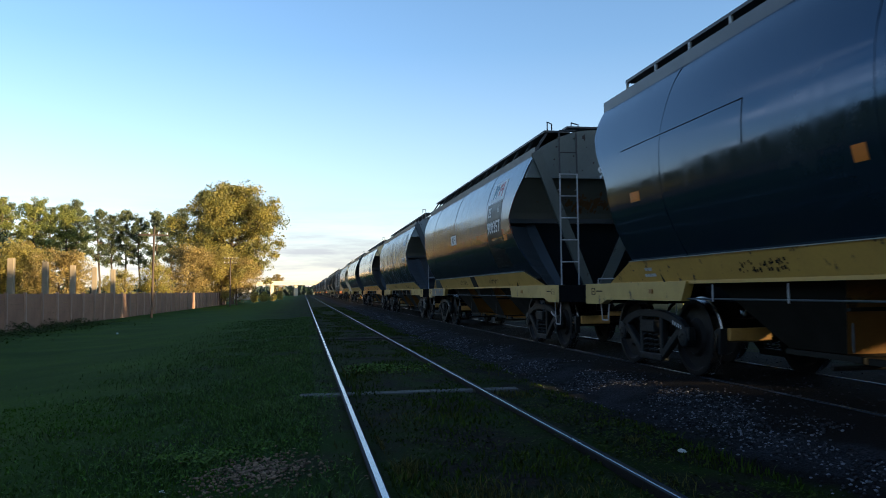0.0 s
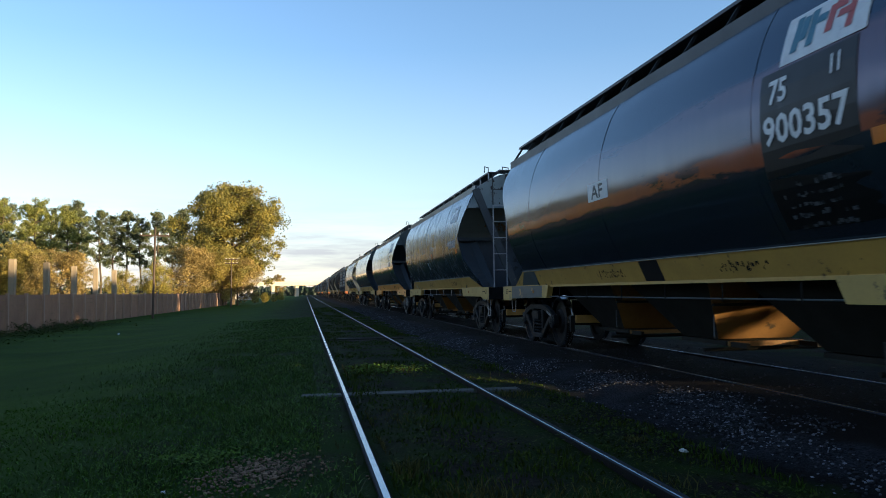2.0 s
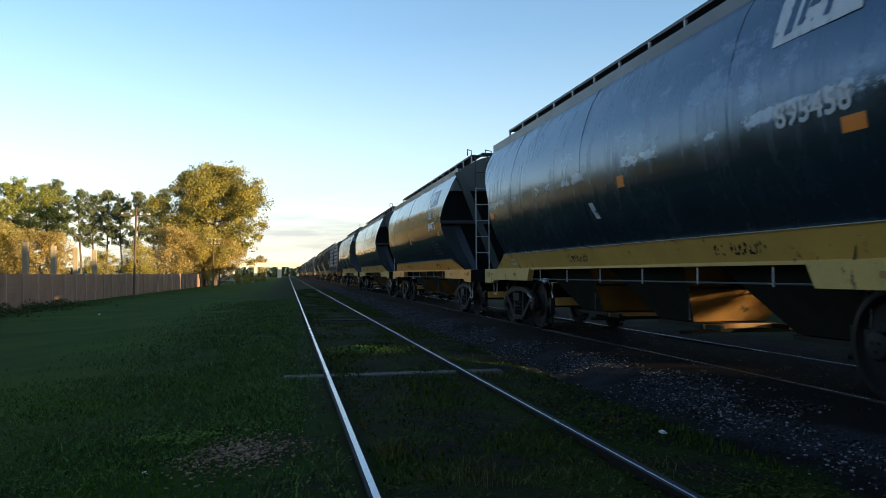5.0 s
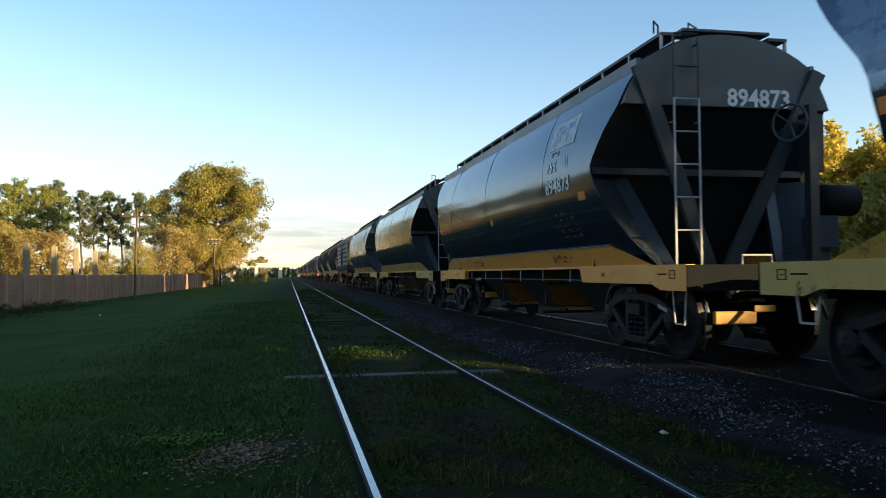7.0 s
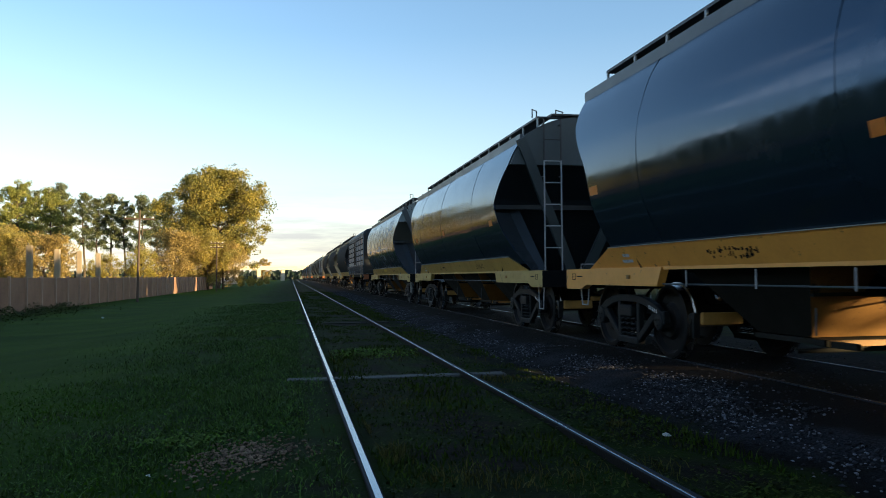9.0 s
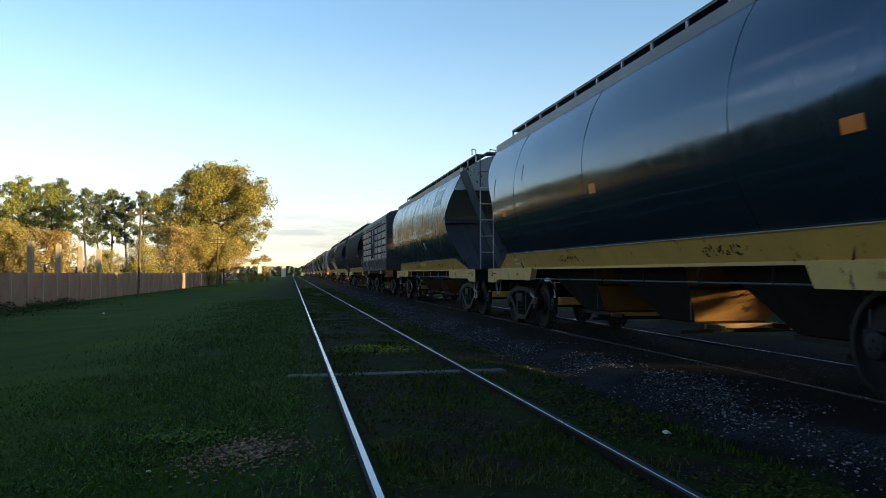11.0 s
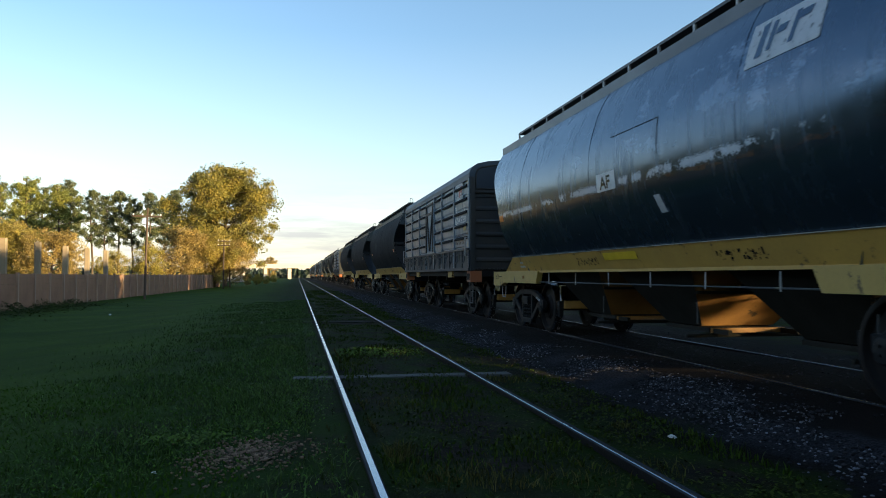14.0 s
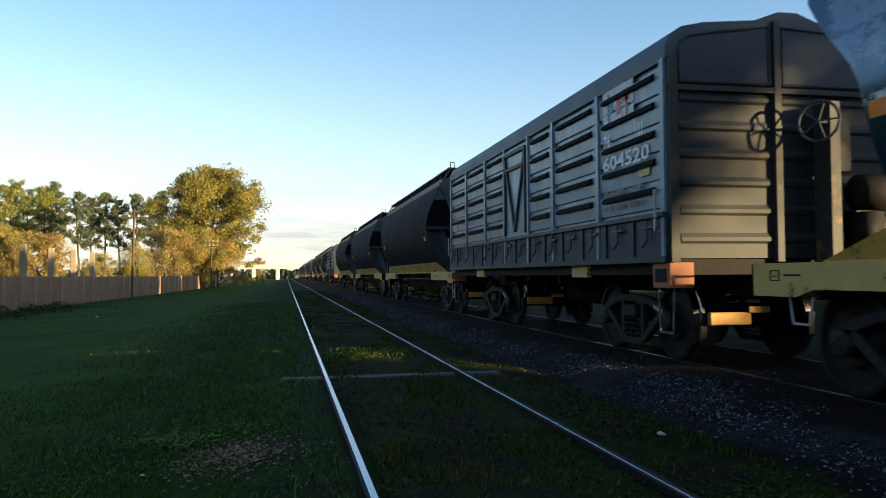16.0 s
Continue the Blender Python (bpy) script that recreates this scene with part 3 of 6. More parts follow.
def bogie_meshes():
    """The cast side frames with springs, and the beams across."""
    frames = []
    for s in (-1, 1):
        bm = bmesh.new()
        x0, x1 = sorted((s * 0.865, s * 0.955))
        # a bowed upper chord, two slanting legs down to the spring seat, a round boss at each axle
        over = [(-1.02, 0.44), (-0.98, 0.60), (-0.82, 0.69), (-0.55, 0.765), (-0.28, 0.80), (0.28, 0.80), (0.55, 0.765), (0.82, 0.69), (0.98, 0.60), (1.02, 0.44)]
        under = [(0.84, 0.44), (0.82, 0.54), (0.70, 0.60), (0.50, 0.665), (0.26, 0.70), (-0.26, 0.70), (-0.50, 0.665), (-0.70, 0.60), (-0.82, 0.54), (-0.84, 0.44)]
        ring = list(zip(over, reversed(under)))
        for (a0, b0), (a1, b1) in zip(ring, ring[1:]):
            v = [bm.verts.new((x, *p)) for x in (x0, x1) for p in (a0, a1, b1, b0)]
            for f in ((0, 1, 2, 3), (7, 6, 5, 4), (0, 4, 5, 1), (2, 6, 7, 3)):
                bm.faces.new([v[i] for i in f])
        bmesh.ops.remove_doubles(bm, verts=bm.verts, dist=0.0005)
        for k in (-1, 1):
            beam(bm, ((x0 + x1) / 2, k * 0.80, 0.56), ((x0 + x1) / 2, k * 0.27, 0.185), 0.09, 0.10, up=(0, 0.5, 0.8))
            box(bm, x0 + 0.005, x1 - 0.005, k * 0.30 - 0.045, k * 0.30 + 0.045, 0.20, 0.74)
            lathe(bm, [(s * 0.84, 0.125), (s * 0.950, 0.125), (s * 0.968, 0.105), (s * 0.975, 0.05)], (k * AXLE, WHEEL_R), 16)
            box(bm, x0, x1, k * AXLE - 0.15, k * AXLE + 0.15, WHEEL_R - 0.03, WHEEL_R + 0.13)
        box(bm, x0 - 0.01, x1 + 0.01, -0.33, 0.33, 0.13, 0.22)
        # bolster end
        box(bm, *sorted((s * 0.84, s * 1.00)), -0.20, 0.20, 0.50, 0.66)
        me = bpy.data.meshes.new("side_frame")
        bmesh.ops.recalc_face_normals(bm, faces=bm.faces)
        bmesh.ops.bevel(bm, geom=[e for e in bm.edges if e.is_manifold and e.calc_face_angle(0) > 0.6 and e.calc_length() > 0.05], offset=0.012, segments=1, affect="EDGES")
        bm.to_mesh(me)
        bm.free()
        me.materials.append(M["bogie"])
        bm = bmesh.new()
        for k in (-0.16, 0.0, 0.16):
            pts = [(s * 0.91 + 0.055 * math.cos(a), k + 0.055 * math.sin(a), 0.22 + 0.28 * a / (math.tau * 4)) for a in [i * math.tau / 8 for i in range(33)]]
            tube(bm, pts, 0.015, 5)
        sp = bpy.data.meshes.new("spring_nest")
        bm.to_mesh(sp)
        bm.free()
        sp.materials.append(M["bogie"])
        frames.append((me, sp))
    bm = bmesh.new()
    box(bm, -0.92, 0.92, -0.17, 0.17, 0.44, 0.66)            # bolster
    tube(bm, [(0, 0, 0.6), (0, 0, 0.86)], 0.2, 14)            # centre plate
    bolster = bpy.data.meshes.new("bolster")
    bm.to_mesh(bolster)
    bm.free()
    bolster.materials.append(M["bogie"])
    brake = []
    for k in (-1, 1):
        for s in (-1, 1):
            bm = bmesh.new()
            prism(bm, [(k * 0.17, 0.53), (k * 0.17, 0.60), (k * 1.47, 0.60), (k * 1.45, 0.30), (k * 1.40, 0.30), (k * 1.41, 0.53)], "x", s * 0.72 - 0.04, s * 0.72 + 0.04)
            me = bpy.data.meshes.new("brake_hanger")
            bmesh.ops.recalc_face_normals(bm, faces=bm.faces)
            bm.to_mesh(me)
            bm.free()
            me.materials.append(M["bogie"])
            brake.append(me)
    # bar cut to its sunlit length, with the small lit piece above it
    bm = bmesh.new()
    box(bm, -0.68, -0.14, -0.035, 0.035, 0.46, 0.61)
    box(bm, -0.19, 0.10, -0.060, -0.036, 0.60, 0.68)
    stock = bpy.data.meshes.new("headstock")
    bmesh.ops.bevel(bm, geom=bm.edges[:], offset=0.012, segments=1, affect="EDGES")
    bm.to_mesh(stock)
    bm.free()
    stock.materials.append(M["headstock"])
    return frames, bolster, brake, stock


BOGIE = bogie_meshes()


def bogie(wagon, y):
    frames, bolster, brake, stock = BOGIE
    b = part("bogie", bolster, "bogie", wagon, "grimy cast steel bogie", pose(0, y, 0))
    for me, sp in frames:
        part("side_frame", me, "bogie", b)
        part("spring_nest", sp, "bogie", b)
    for me in brake:
        part("brake_hanger", me, "bogie", b)
    bm = bmesh.new()
    for k in range(5):
        y0 = -0.66 - k * 0.05
        quad(bm, (-0.961, y0, 0.63 - k * 0.013), (-0.961, y0 - 0.030, 0.622 - k * 0.013), (-0.961, y0 - 0.030, 0.672 - k * 0.013), (-0.961, y0, 0.68 - k * 0.013))
    tagged(part("stencil_marks", bm, "white_worn", b, "small worn white stencil marks"), kind="stuff")
    for k in (-1, 1):
        part("headstock", stock, "headstock", b, "rusty yellow transverse bar, cut to its sunlit length", pose(0, k * 1.50, 0))
    for k in (-1, 1):
        part("wheelset", WHEELSET, "wheel", b, "dark rolled steel wheels with bright treads", pose(0, k * AXLE, WHEEL_R))


def coupler(wagon, end, hl):
    bm = bmesh.new()
    y = end * hl
    prism(bm, [(-0.07, 0.84), (0.07, 0.84), (0.07, 1.02), (-0.07, 1.02)], "y", y - end * 0.3, y + end * 0.42)
    prism(bm, [(-0.16, y + end * 0.40), (0.12, y + end * 0.40), (0.16, y + end * 0.55), (0.10, y + end * 0.64), (0.03, y + end * 0.62), (0.02, y + end * 0.52), (-0.10, y + end * 0.52), (-0.12, y + end * 0.66), (-0.18, y + end * 0.66)], "z", 0.79, 1.06)
    part("coupler", bm, "bogie", wagon, "rusty knuckle coupler")
    bm = bmesh.new()
    tube(bm, [(0.32, y, 0.86), (0.34, y + end * 0.2, 0.78), (0.30, y + end * 0.42, 0.52), (0.2, y + end * 0.6, 0.46), (0.12, y + end * 0.66, 0.5)], 0.026, 8)
    part("brake_hose", bm, "dark", wagon, "black rubber brake hose", smooth=True)


def on_side(u, z, off):
    """A point of the near side sheet, u along the wagon, off metres proud of it."""
    return (-smooth(WIDTH, z) - off, u, z)


def side_patch(name, y0, y1, z0, z1, mat, wagon, label="", off=0.006, skew=0.0, rows=5):
    """A painted or riveted plate that follows the round side."""
    bm = bmesh.new()
    g = []
    for i in range(rows + 1):
        z = z0 + (z1 - z0) * i / rows
        g.append([bm.verts.new(on_side(y + skew * i / rows, z, o)) for y in (y0, y1) for o in (0.0, off)])
    for a, b in zip(g, g[1:]):
        bm.faces.new((a[1], a[3], b[3], b[1]))
        bm.faces.new((a[0], a[1], b[1], b[0]))
        bm.faces.new((a[3], a[2], b[2], b[3]))
    bm.faces.new((g[0][0], g[0][2], g[0][3], g[0][1]))
    bm.faces.new((g[-1][1], g[-1][3], g[-1][2], g[-1][0]))
    return part(name, bm, mat, wagon, label)


def side_text(text, height, y_at, z_at, mat, wagon, label="", width=None, name="lettering"):
    """Writing on the near side; it reads towards -y, so its left end lies at y_at."""
    pts, faces = letters(text, height)
    k = width / max(p[0] for p in pts) if width else 1.0
    me = bpy.data.meshes.new(name)
    me.from_pydata([on_side(y_at - p[0] * k, z_at + p[1], 0.009) for p in pts], [], faces)
    return part(name, me, mat, wagon, label)


def bars(name, spots, mat, wagon, label=""):
    """Unreadable small writing as plain bars on the near side: (y, z, length, height)."""
    bm = bmesh.new()
    for y, z, w, h in spots:
        quad(bm, on_side(y, z, 0.009), on_side(y - w, z, 0.009), on_side(y - w, z + h, 0.009), on_side(y, z + h, 0.009))
    return part(name, bm, mat, wagon, label)


def end_text(text, height, x_at, z_at, y, mat, wagon, label="", width=None):
    pts, faces = letters(text, height)
    k = width / max(p[0] for p in pts) if width else 1.0
    me = bpy.data.meshes.new("lettering")
    me.from_pydata([(x_at + p[0] * k, y, z_at + p[1]) for p in pts], [], faces)
    return part("lettering", me, mat, wagon, label)


def roof_z(x):
    return 3.72 + 0.43 * (1 - (abs(x) / 1.24) ** 2.2)


def hopper(label, paint="black", end_paint="end", rail=True, number="", braces="brace", tank=False, extras=None, sill="yellow", group="freight wagons of the train", flat_roof=False):
    wagon = tagged(new("hopper_wagon"), label, "freight wagon", group)
    gusset = "gusset" if end_paint == "end" else "slope"
    braces = braces if end_paint == "end" else end_paint
    # body: two round side sheets with a C-shaped cut at each end
    zs = [1.30 + 0.08 * k for k in range(31)]
    for s in (-1, 1):
        bm = bmesh.new()
        g = []
        for z in zs:
            w, c, d = smooth(WIDTH, z), lerp(CUT, z), lerp(CUT_REAR, z)
            ys = [-HL + c, -HL + 2.2] + [-4.8 + 0.4 * k for k in range(25)] + [HL - 2.25, HL - d]
            g.append([[bm.verts.new((s * (w - o + 0.007 * noise.noise((y * 0.9, z * 1.7, s * 3)) + 0.0025 * noise.noise((y * 2.3, z * 3.1, s * 7))), y, z)) for y in ys] for o in (0.0, 0.02)])
        n = 29
        for a, b in zip(g, g[1:]):
            for o in (0, 1):
                for k in range(n - 1):
                    bm.faces.new((a[o][k], a[o][k + 1], b[o][k + 1], b[o][k]))
            for k in (0, n - 1):
                bm.faces.new((a[0][k], b[0][k], b[1][k], a[1][k]))
        ob = part("side_sheet", bm, paint, wagon, smooth=True)
        ob.data.set_sharp_from_angle(angle=radians(40))
        # weld seams
        for y in (-3.4, 0.3, 3.7):
            bm = bmesh.new()
            o = [(s * (smooth(WIDTH, z) + 0.004), z) for z in zs[2:]] + [(s * (smooth(WIDTH, z) - 0.01), z) for z in reversed(zs[2:])]
            prism(bm, o, "y", y - 0.006, y + 0.006)
            part("weld_seam", bm, paint, wagon)
        # eave strip
        bm = bmesh.new()
        box(bm, *sorted((s * 1.20, s * 1.265)), -HL + 1.02, HL - 1.10, 3.64, 3.79)
        part("eave", bm, "roof" if flat_roof else "eave", wagon, "steel eave strip")
    # roof
    bm = bmesh.new()
    xs = [-1.22 + 2.44 * k / 12 for k in range(13)]
    g = [[bm.verts.new((x, y, roof_z(x))) for x in xs] for y in (-HL + 1.02, HL - 1.12)]
    for k in range(12):
        bm.faces.new((g[0][k], g[0][k + 1], g[1][k + 1], g[1][k]))
    part("roof", bm, "roof", wagon, smooth=True)
    for y in (-3.9, -1.3, 1.3, 3.9):
        bm = bmesh.new()
        prism(bm, [(-0.38, 4.06), (0.38, 4.06), (0.34, 4.16), (-0.34, 4.16)], "y", y - 0.5, y + 0.5)
        part("hatch", bm, "roof", wagon)
    # ends
    for e in (-1, 1):
        ye = e * (HL - (1.00 if e < 0 else 1.27))
        cut, back = (CUT, 0.0) if e < 0 else (CUT_REAR, 0.14)
        bm = bmesh.new()
        FOLD = 3.20
        low = [(smooth(WIDTH, FOLD + 0.1 * k) - 0.022, FOLD + 0.1 * k) for k in range(5)]
        arc = [(-x, z) for x, z in reversed(low)] + low + [(1.22 - 2.44 * k / 12, roof_z(1.22 - 2.44 * k / 12) - 0.01) for k in range(13)]
        prism(bm, arc, "y", ye - e * 0.09, ye)
        part("end_sheet", bm, end_paint, wagon, "painted steel end sheet with rust marks")
        # slope sheets below the end sheet, running in under the body
        bm = bmesh.new()
        rows = []
        for z in (3.20, 2.90, 2.60, 2.49):
            w, y = smooth(WIDTH, z) - 0.021, e * (HL - lerp(cut, z) - 0.012)
            rows.append([bm.verts.new((k * w / 4, y, z)) for k in range(-4, 5)])
        for p, q in zip(rows, rows[1:]):
            for k in range(8):
                bm.faces.new((p[k], p[k + 1], q[k + 1], q[k]))
        part("slope_sheet", bm, "slope" if end_paint == "end_dark" else "slope_pale", wagon)
        bm = bmesh.new()
        y3, y4 = e * (HL - 2.70), e * (HL - 1.93 - back)
        quad(bm, (-1.45, y4, 2.44), (1.45, y4, 2.44), (1.18, y3, 1.16), (-1.18, y3, 1.16))
        part("lower_slope_sheet", bm, "slope_blue" if end_paint == "end" else "slope", wagon)
        bm = bmesh.new()
        box(bm, -1.555, 1.555, *sorted((e * (HL - 1.78 - back), e * (HL - 1.92 - back))), 2.405, 2.495)
        part("cross_beam", bm, "slope", wagon)
        for s in (-1, 1):
            bm = bmesh.new()
            beam(bm, (s * (1.27 if e < 0 else 1.08), e * (HL - 0.955 - 1.9 * back), 3.69), (s * 0.15, e * (HL - 1.28), 1.14), 0.19, 0.08, up=(0, 1, 0))
            part("diagonal_brace", bm, braces, wagon)
            bm = bmesh.new()
            beam(bm, (s * 1.13, e * (HL - 1.92), 2.38), (s * 0.80, e * (HL - 1.16 - 3 * back), 1.13), 0.19, 0.06, up=(0, 1, 0.3))
            part("short_brace", bm, gusset, wagon)
            if e > 0:
                continue
            # end flange along the lower edge of the side sheet, widening towards the sill
            bm = bmesh.new()
            rows = []
            for z in (2.34, 2.14, 1.94, 1.75, 1.56, 1.36, 1.165):
                q = (2.38 - z) / 1.25
                yf, w = e * (HL - lerp(CUT, z) + 0.004), smooth(WIDTH, z)
                inner = (1.13 - 0.33 * q - 0.02, e * (HL - 1.92 + 0.76 * q - 0.05))
                rows.append([bm.verts.new((s * x, y - e * o, z)) for o in (0.0, 0.018) for x, y in ((w, yf), inner)])
            for p, q in zip(rows, rows[1:]):
                for i, j in ((0, 1), (1, 3), (3, 2), (2, 0)):
                    bm.faces.new((p[i], p[j], q[j], q[i]))
            part("flange", bm, gusset, wagon)
        bm = bmesh.new()
        box(bm, -1.08, 1.08, *sorted((e * (HL - 0.02), e * (HL - 1.45))), 1.10, 1.15)
        part("end_platform", bm, "dark", wagon)
        # beam over the sill ends; the shade there is put into its colour
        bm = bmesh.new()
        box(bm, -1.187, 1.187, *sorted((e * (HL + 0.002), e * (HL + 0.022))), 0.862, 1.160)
        part("end_beam", bm, "pit", wagon, "end beam across the sills, shade put into its black")
        if end_paint in ("end", "end_mid"):      # chipped paint: dark spots on the end sheet, brown rust on the slope
            rng = random.Random(sum(map(ord, label)) + e)
            for kind, count in (("rust_spot", 46 if end_paint == "end" else 16), ("rust_patch", 130)):
                bm = bmesh.new()
                for k in range(count):
                    if kind == "rust_spot":
                        x = rng.uniform(-1.15, 1.15)
                        top = roof_z(x) - 0.04
                        z = top - rng.random() ** 1.7 * (top - 3.3)
                        r, y = rng.choice((0.009, 0.012, 0.016, 0.016, 0.022, 0.038)), ye + e * 0.004
                    else:
                        x, z = rng.gauss(-0.05, 0.28), rng.gauss(2.76, 0.075)
                        r, y = rng.uniform(0.010, 0.045), e * (HL - lerp(cut, z) - 0.006)
                    tall, n = rng.uniform(0.7, 1.7), 9
                    lean = 0.0 if kind == "rust_spot" else -e * 1.02
                    ring = []
                    for i in range(n):
                        q = r * rng.uniform(0.45, 1.25)
                        dz = q * tall * math.sin(math.tau * i / n)
                        ring.append((x + q * math.cos(math.tau * i / n), y - lean * dz, z + dz))
                    quad(bm, *ring)
                tagged(part(kind, bm, kind, wagon, "dark chipped rust spots" if kind == "rust_spot" else "patch of brown rust"), kind="stuff")
        coupler(wagon, e, HL)
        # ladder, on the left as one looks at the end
        # pale below the fold; above it the shade is put into a dark colour
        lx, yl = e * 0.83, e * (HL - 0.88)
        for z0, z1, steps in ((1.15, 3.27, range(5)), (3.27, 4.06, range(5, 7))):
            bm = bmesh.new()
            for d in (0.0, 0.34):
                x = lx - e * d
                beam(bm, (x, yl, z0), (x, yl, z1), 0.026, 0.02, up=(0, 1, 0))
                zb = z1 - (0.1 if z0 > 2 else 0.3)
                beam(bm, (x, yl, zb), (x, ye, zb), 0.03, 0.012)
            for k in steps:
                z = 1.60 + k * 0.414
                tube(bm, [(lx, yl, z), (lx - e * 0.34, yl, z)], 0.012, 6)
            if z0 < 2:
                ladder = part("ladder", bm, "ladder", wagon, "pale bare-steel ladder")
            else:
                part("ladder_top", bm, "roof", ladder, "upper end of the ladder, shade put into its dark colour")
        bm = bmesh.new()
        bm = bmesh.new()
        tube(bm, [(lx - e * 0.42, e * (HL - 0.12), 1.15), (lx - e * 0.42, e * (HL - 0.12), 1.27), (lx - e * 0.80, e * (HL - 0.12), 1.27), (lx - e * 0.80, e * (HL - 0.12), 1.15)], 0.014, 6)
        part("handrail", bm, "ladder", wagon, "pale bent steel grab rail")
        # stirrup steps under the sill
        for s in (-1, 1):
            bm = bmesh.new()
            x, a, low = s * 1.10, 0.16 if e < 0 else 0.42, 0.47 if e < 0 else 0.62
            for p, q in (((x, e * (HL - a), 0.86), (x, e * (HL - a - 0.05), low)), ((x, e * (HL - a - 0.05), low), (x, e * (HL - a - 0.27), low)), ((x, e * (HL - a - 0.27), low), (x, e * (HL - a - 0.32), 0.86))):
                beam(bm, p, q, 0.020, 0.014, up=(1, 0, 0))
            part("stirrup_step", bm, "ladder", wagon)
    # underframe: yellow sills, deep at the ends, a sloped skirt under the body
    for s in (-1, 1):
        for e in (-1, 1):
            bm = bmesh.new()
            o = [(HL, 1.165), (HL, 0.86), (HL - 0.62, 0.86), (HL - 0.86, 0.93), (HL - 3.15, 0.93), (HL - 3.28, 1.165)]
            prism(bm, [(e * a, z) for a, z in o], "x", *sorted((s * 1.08, s * 1.185)))
            part("sill", bm, sill, wagon, "yellow painted sill with chips and rust")
        bm = bmesh.new()
        pr = [(-HL + 0.95, 1.172, 1.155), (-HL + 1.9, 1.44, 1.275), (HL - 1.9, 1.44, 1.275), (HL - 0.95, 1.172, 1.155)]
        for o in (0.0, 0.03):
            v = [bm.verts.new((s * (x - o), y, z)) for y, z, x in pr] + [bm.verts.new((s * (1.155 - o), HL - 0.95, 1.135)), bm.verts.new((s * (1.155 - o), -HL + 0.95, 1.135))]
            if o == 0.0:
                first = v
            bm.faces.new(v[:4])
            bm.faces.new((v[0], v[3], v[4], v[5]))
        loop = [0, 1, 2, 3, 4, 5]
        for a, b in zip(loop, loop[1:] + loop[:1]):
            bm.faces.new((first[a], first[b], v[b], v[a]))
        part("skirt", bm, "skirt" if sill == "yellow" else sill, wagon, "ochre painted skirt plate with rusty patches")
        bm = bmesh.new()
        box(bm, *sorted((s * 1.272, s * 1.292)), -HL + 1.9, HL - 1.9, 1.441, 1.450)
        part("skirt_lip", bm, "lip", wagon, "thin pale weld lip over the skirt")
        bm = bmesh.new()
        for y0, y1, q0, q1 in ((4.72, 4.92, 0.52, 0.66), (4.66, 4.98, 0.24, 0.38)):
            quad(bm, *[(s * (1.159 + 0.12 * q), yy, 1.172 + 0.268 * q) for yy, q in ((y0, q0), (y1, q0), (y1, q1), (y0, q1))])
        part("skirt_label", bm, "white_worn", wagon, "small worn white label bars")
        rng = random.Random(int(1000 * s) + len(number) + sum(map(ord, label)))
        for yc in (-3.0, 1.1):
            bm = bmesh.new()
            yc += rng.uniform(-0.8, 0.8)
            for k in range(46):
                ya, h = yc + rng.uniform(0, 0.9), rng.uniform(0.04, 0.16)
                w, k0 = rng.uniform(0.01, 0.035), rng.choice((0.25, 0.3, 0.42, 0.48, 0.55)) + rng.uniform(-0.04, 0.04)
                quad(bm, *[(s * (1.159 + 0.12 * q), yy, 1.172 + 0.268 * q) for yy, q in ((ya, k0), (ya + w, k0), (ya + w, k0 + h), (ya, k0 + h))])
            tagged(part("dark_stencil", bm, "dark", wagon, "smudged black stencil marks"), kind="stuff")
        for e in (-1, 1):
            bm = bmesh.new()
            yb = e * (HL - 2.35)
            box(bm, *sorted((s * 1.18, s * 1.20)), yb - 0.045, yb + 0.045, 1.02, 1.075)
            part("jacking_bracket", bm, "chute", wagon)
            bm = bmesh.new()      # a small black stencilled square near the end
            yb = e * (HL - 0.33)
            for y0, y1, z0, z1 in ((-0.07, 0.07, 1.0, 1.01), (-0.07, 0.07, 1.09, 1.10), (-0.07, -0.055, 1.01, 1.09), (0.055, 0.07, 1.01, 1.09), (-0.03, 0.03, 1.04, 1.05), (0.13, 0.36, 1.045, 1.062)):
                box(bm, *sorted((s * 1.184, s * 1.189)), yb - e * max(y0, y1), yb - e * min(y0, y1), z0, z1) if e > 0 else box(bm, *sorted((s * 1.184, s * 1.189)), yb + y0, yb + y1, z0, z1)
            tagged(part("sill_stencil", bm, "dark", wagon, "small black stencilled mark"), kind="stuff")
        bm = bmesh.new()
        tube(bm, [(s * 1.13, -HL + 3.2, 0.96), (s * 1.13, HL - 3.2, 0.96)], 0.010, 6)
        part("side_pipe", bm, "brace", wagon)
        for k in range(6):
            bm = bmesh.new()
            y = -3.4 + k * 1.36
            box(bm, *sorted((s * 1.132, s * 1.145)), y - 0.008, y + 0.008, 0.93, 1.12)
            part("pipe_bracket", bm, "ladder" if rail else "dark", wagon)
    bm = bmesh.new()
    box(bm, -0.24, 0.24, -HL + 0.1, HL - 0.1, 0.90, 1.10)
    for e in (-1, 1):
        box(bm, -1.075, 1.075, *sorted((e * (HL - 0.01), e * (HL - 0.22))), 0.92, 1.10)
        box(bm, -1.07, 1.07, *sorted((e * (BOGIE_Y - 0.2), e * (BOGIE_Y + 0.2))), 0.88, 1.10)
    # shade under the frame is put into this colour
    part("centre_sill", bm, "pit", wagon)
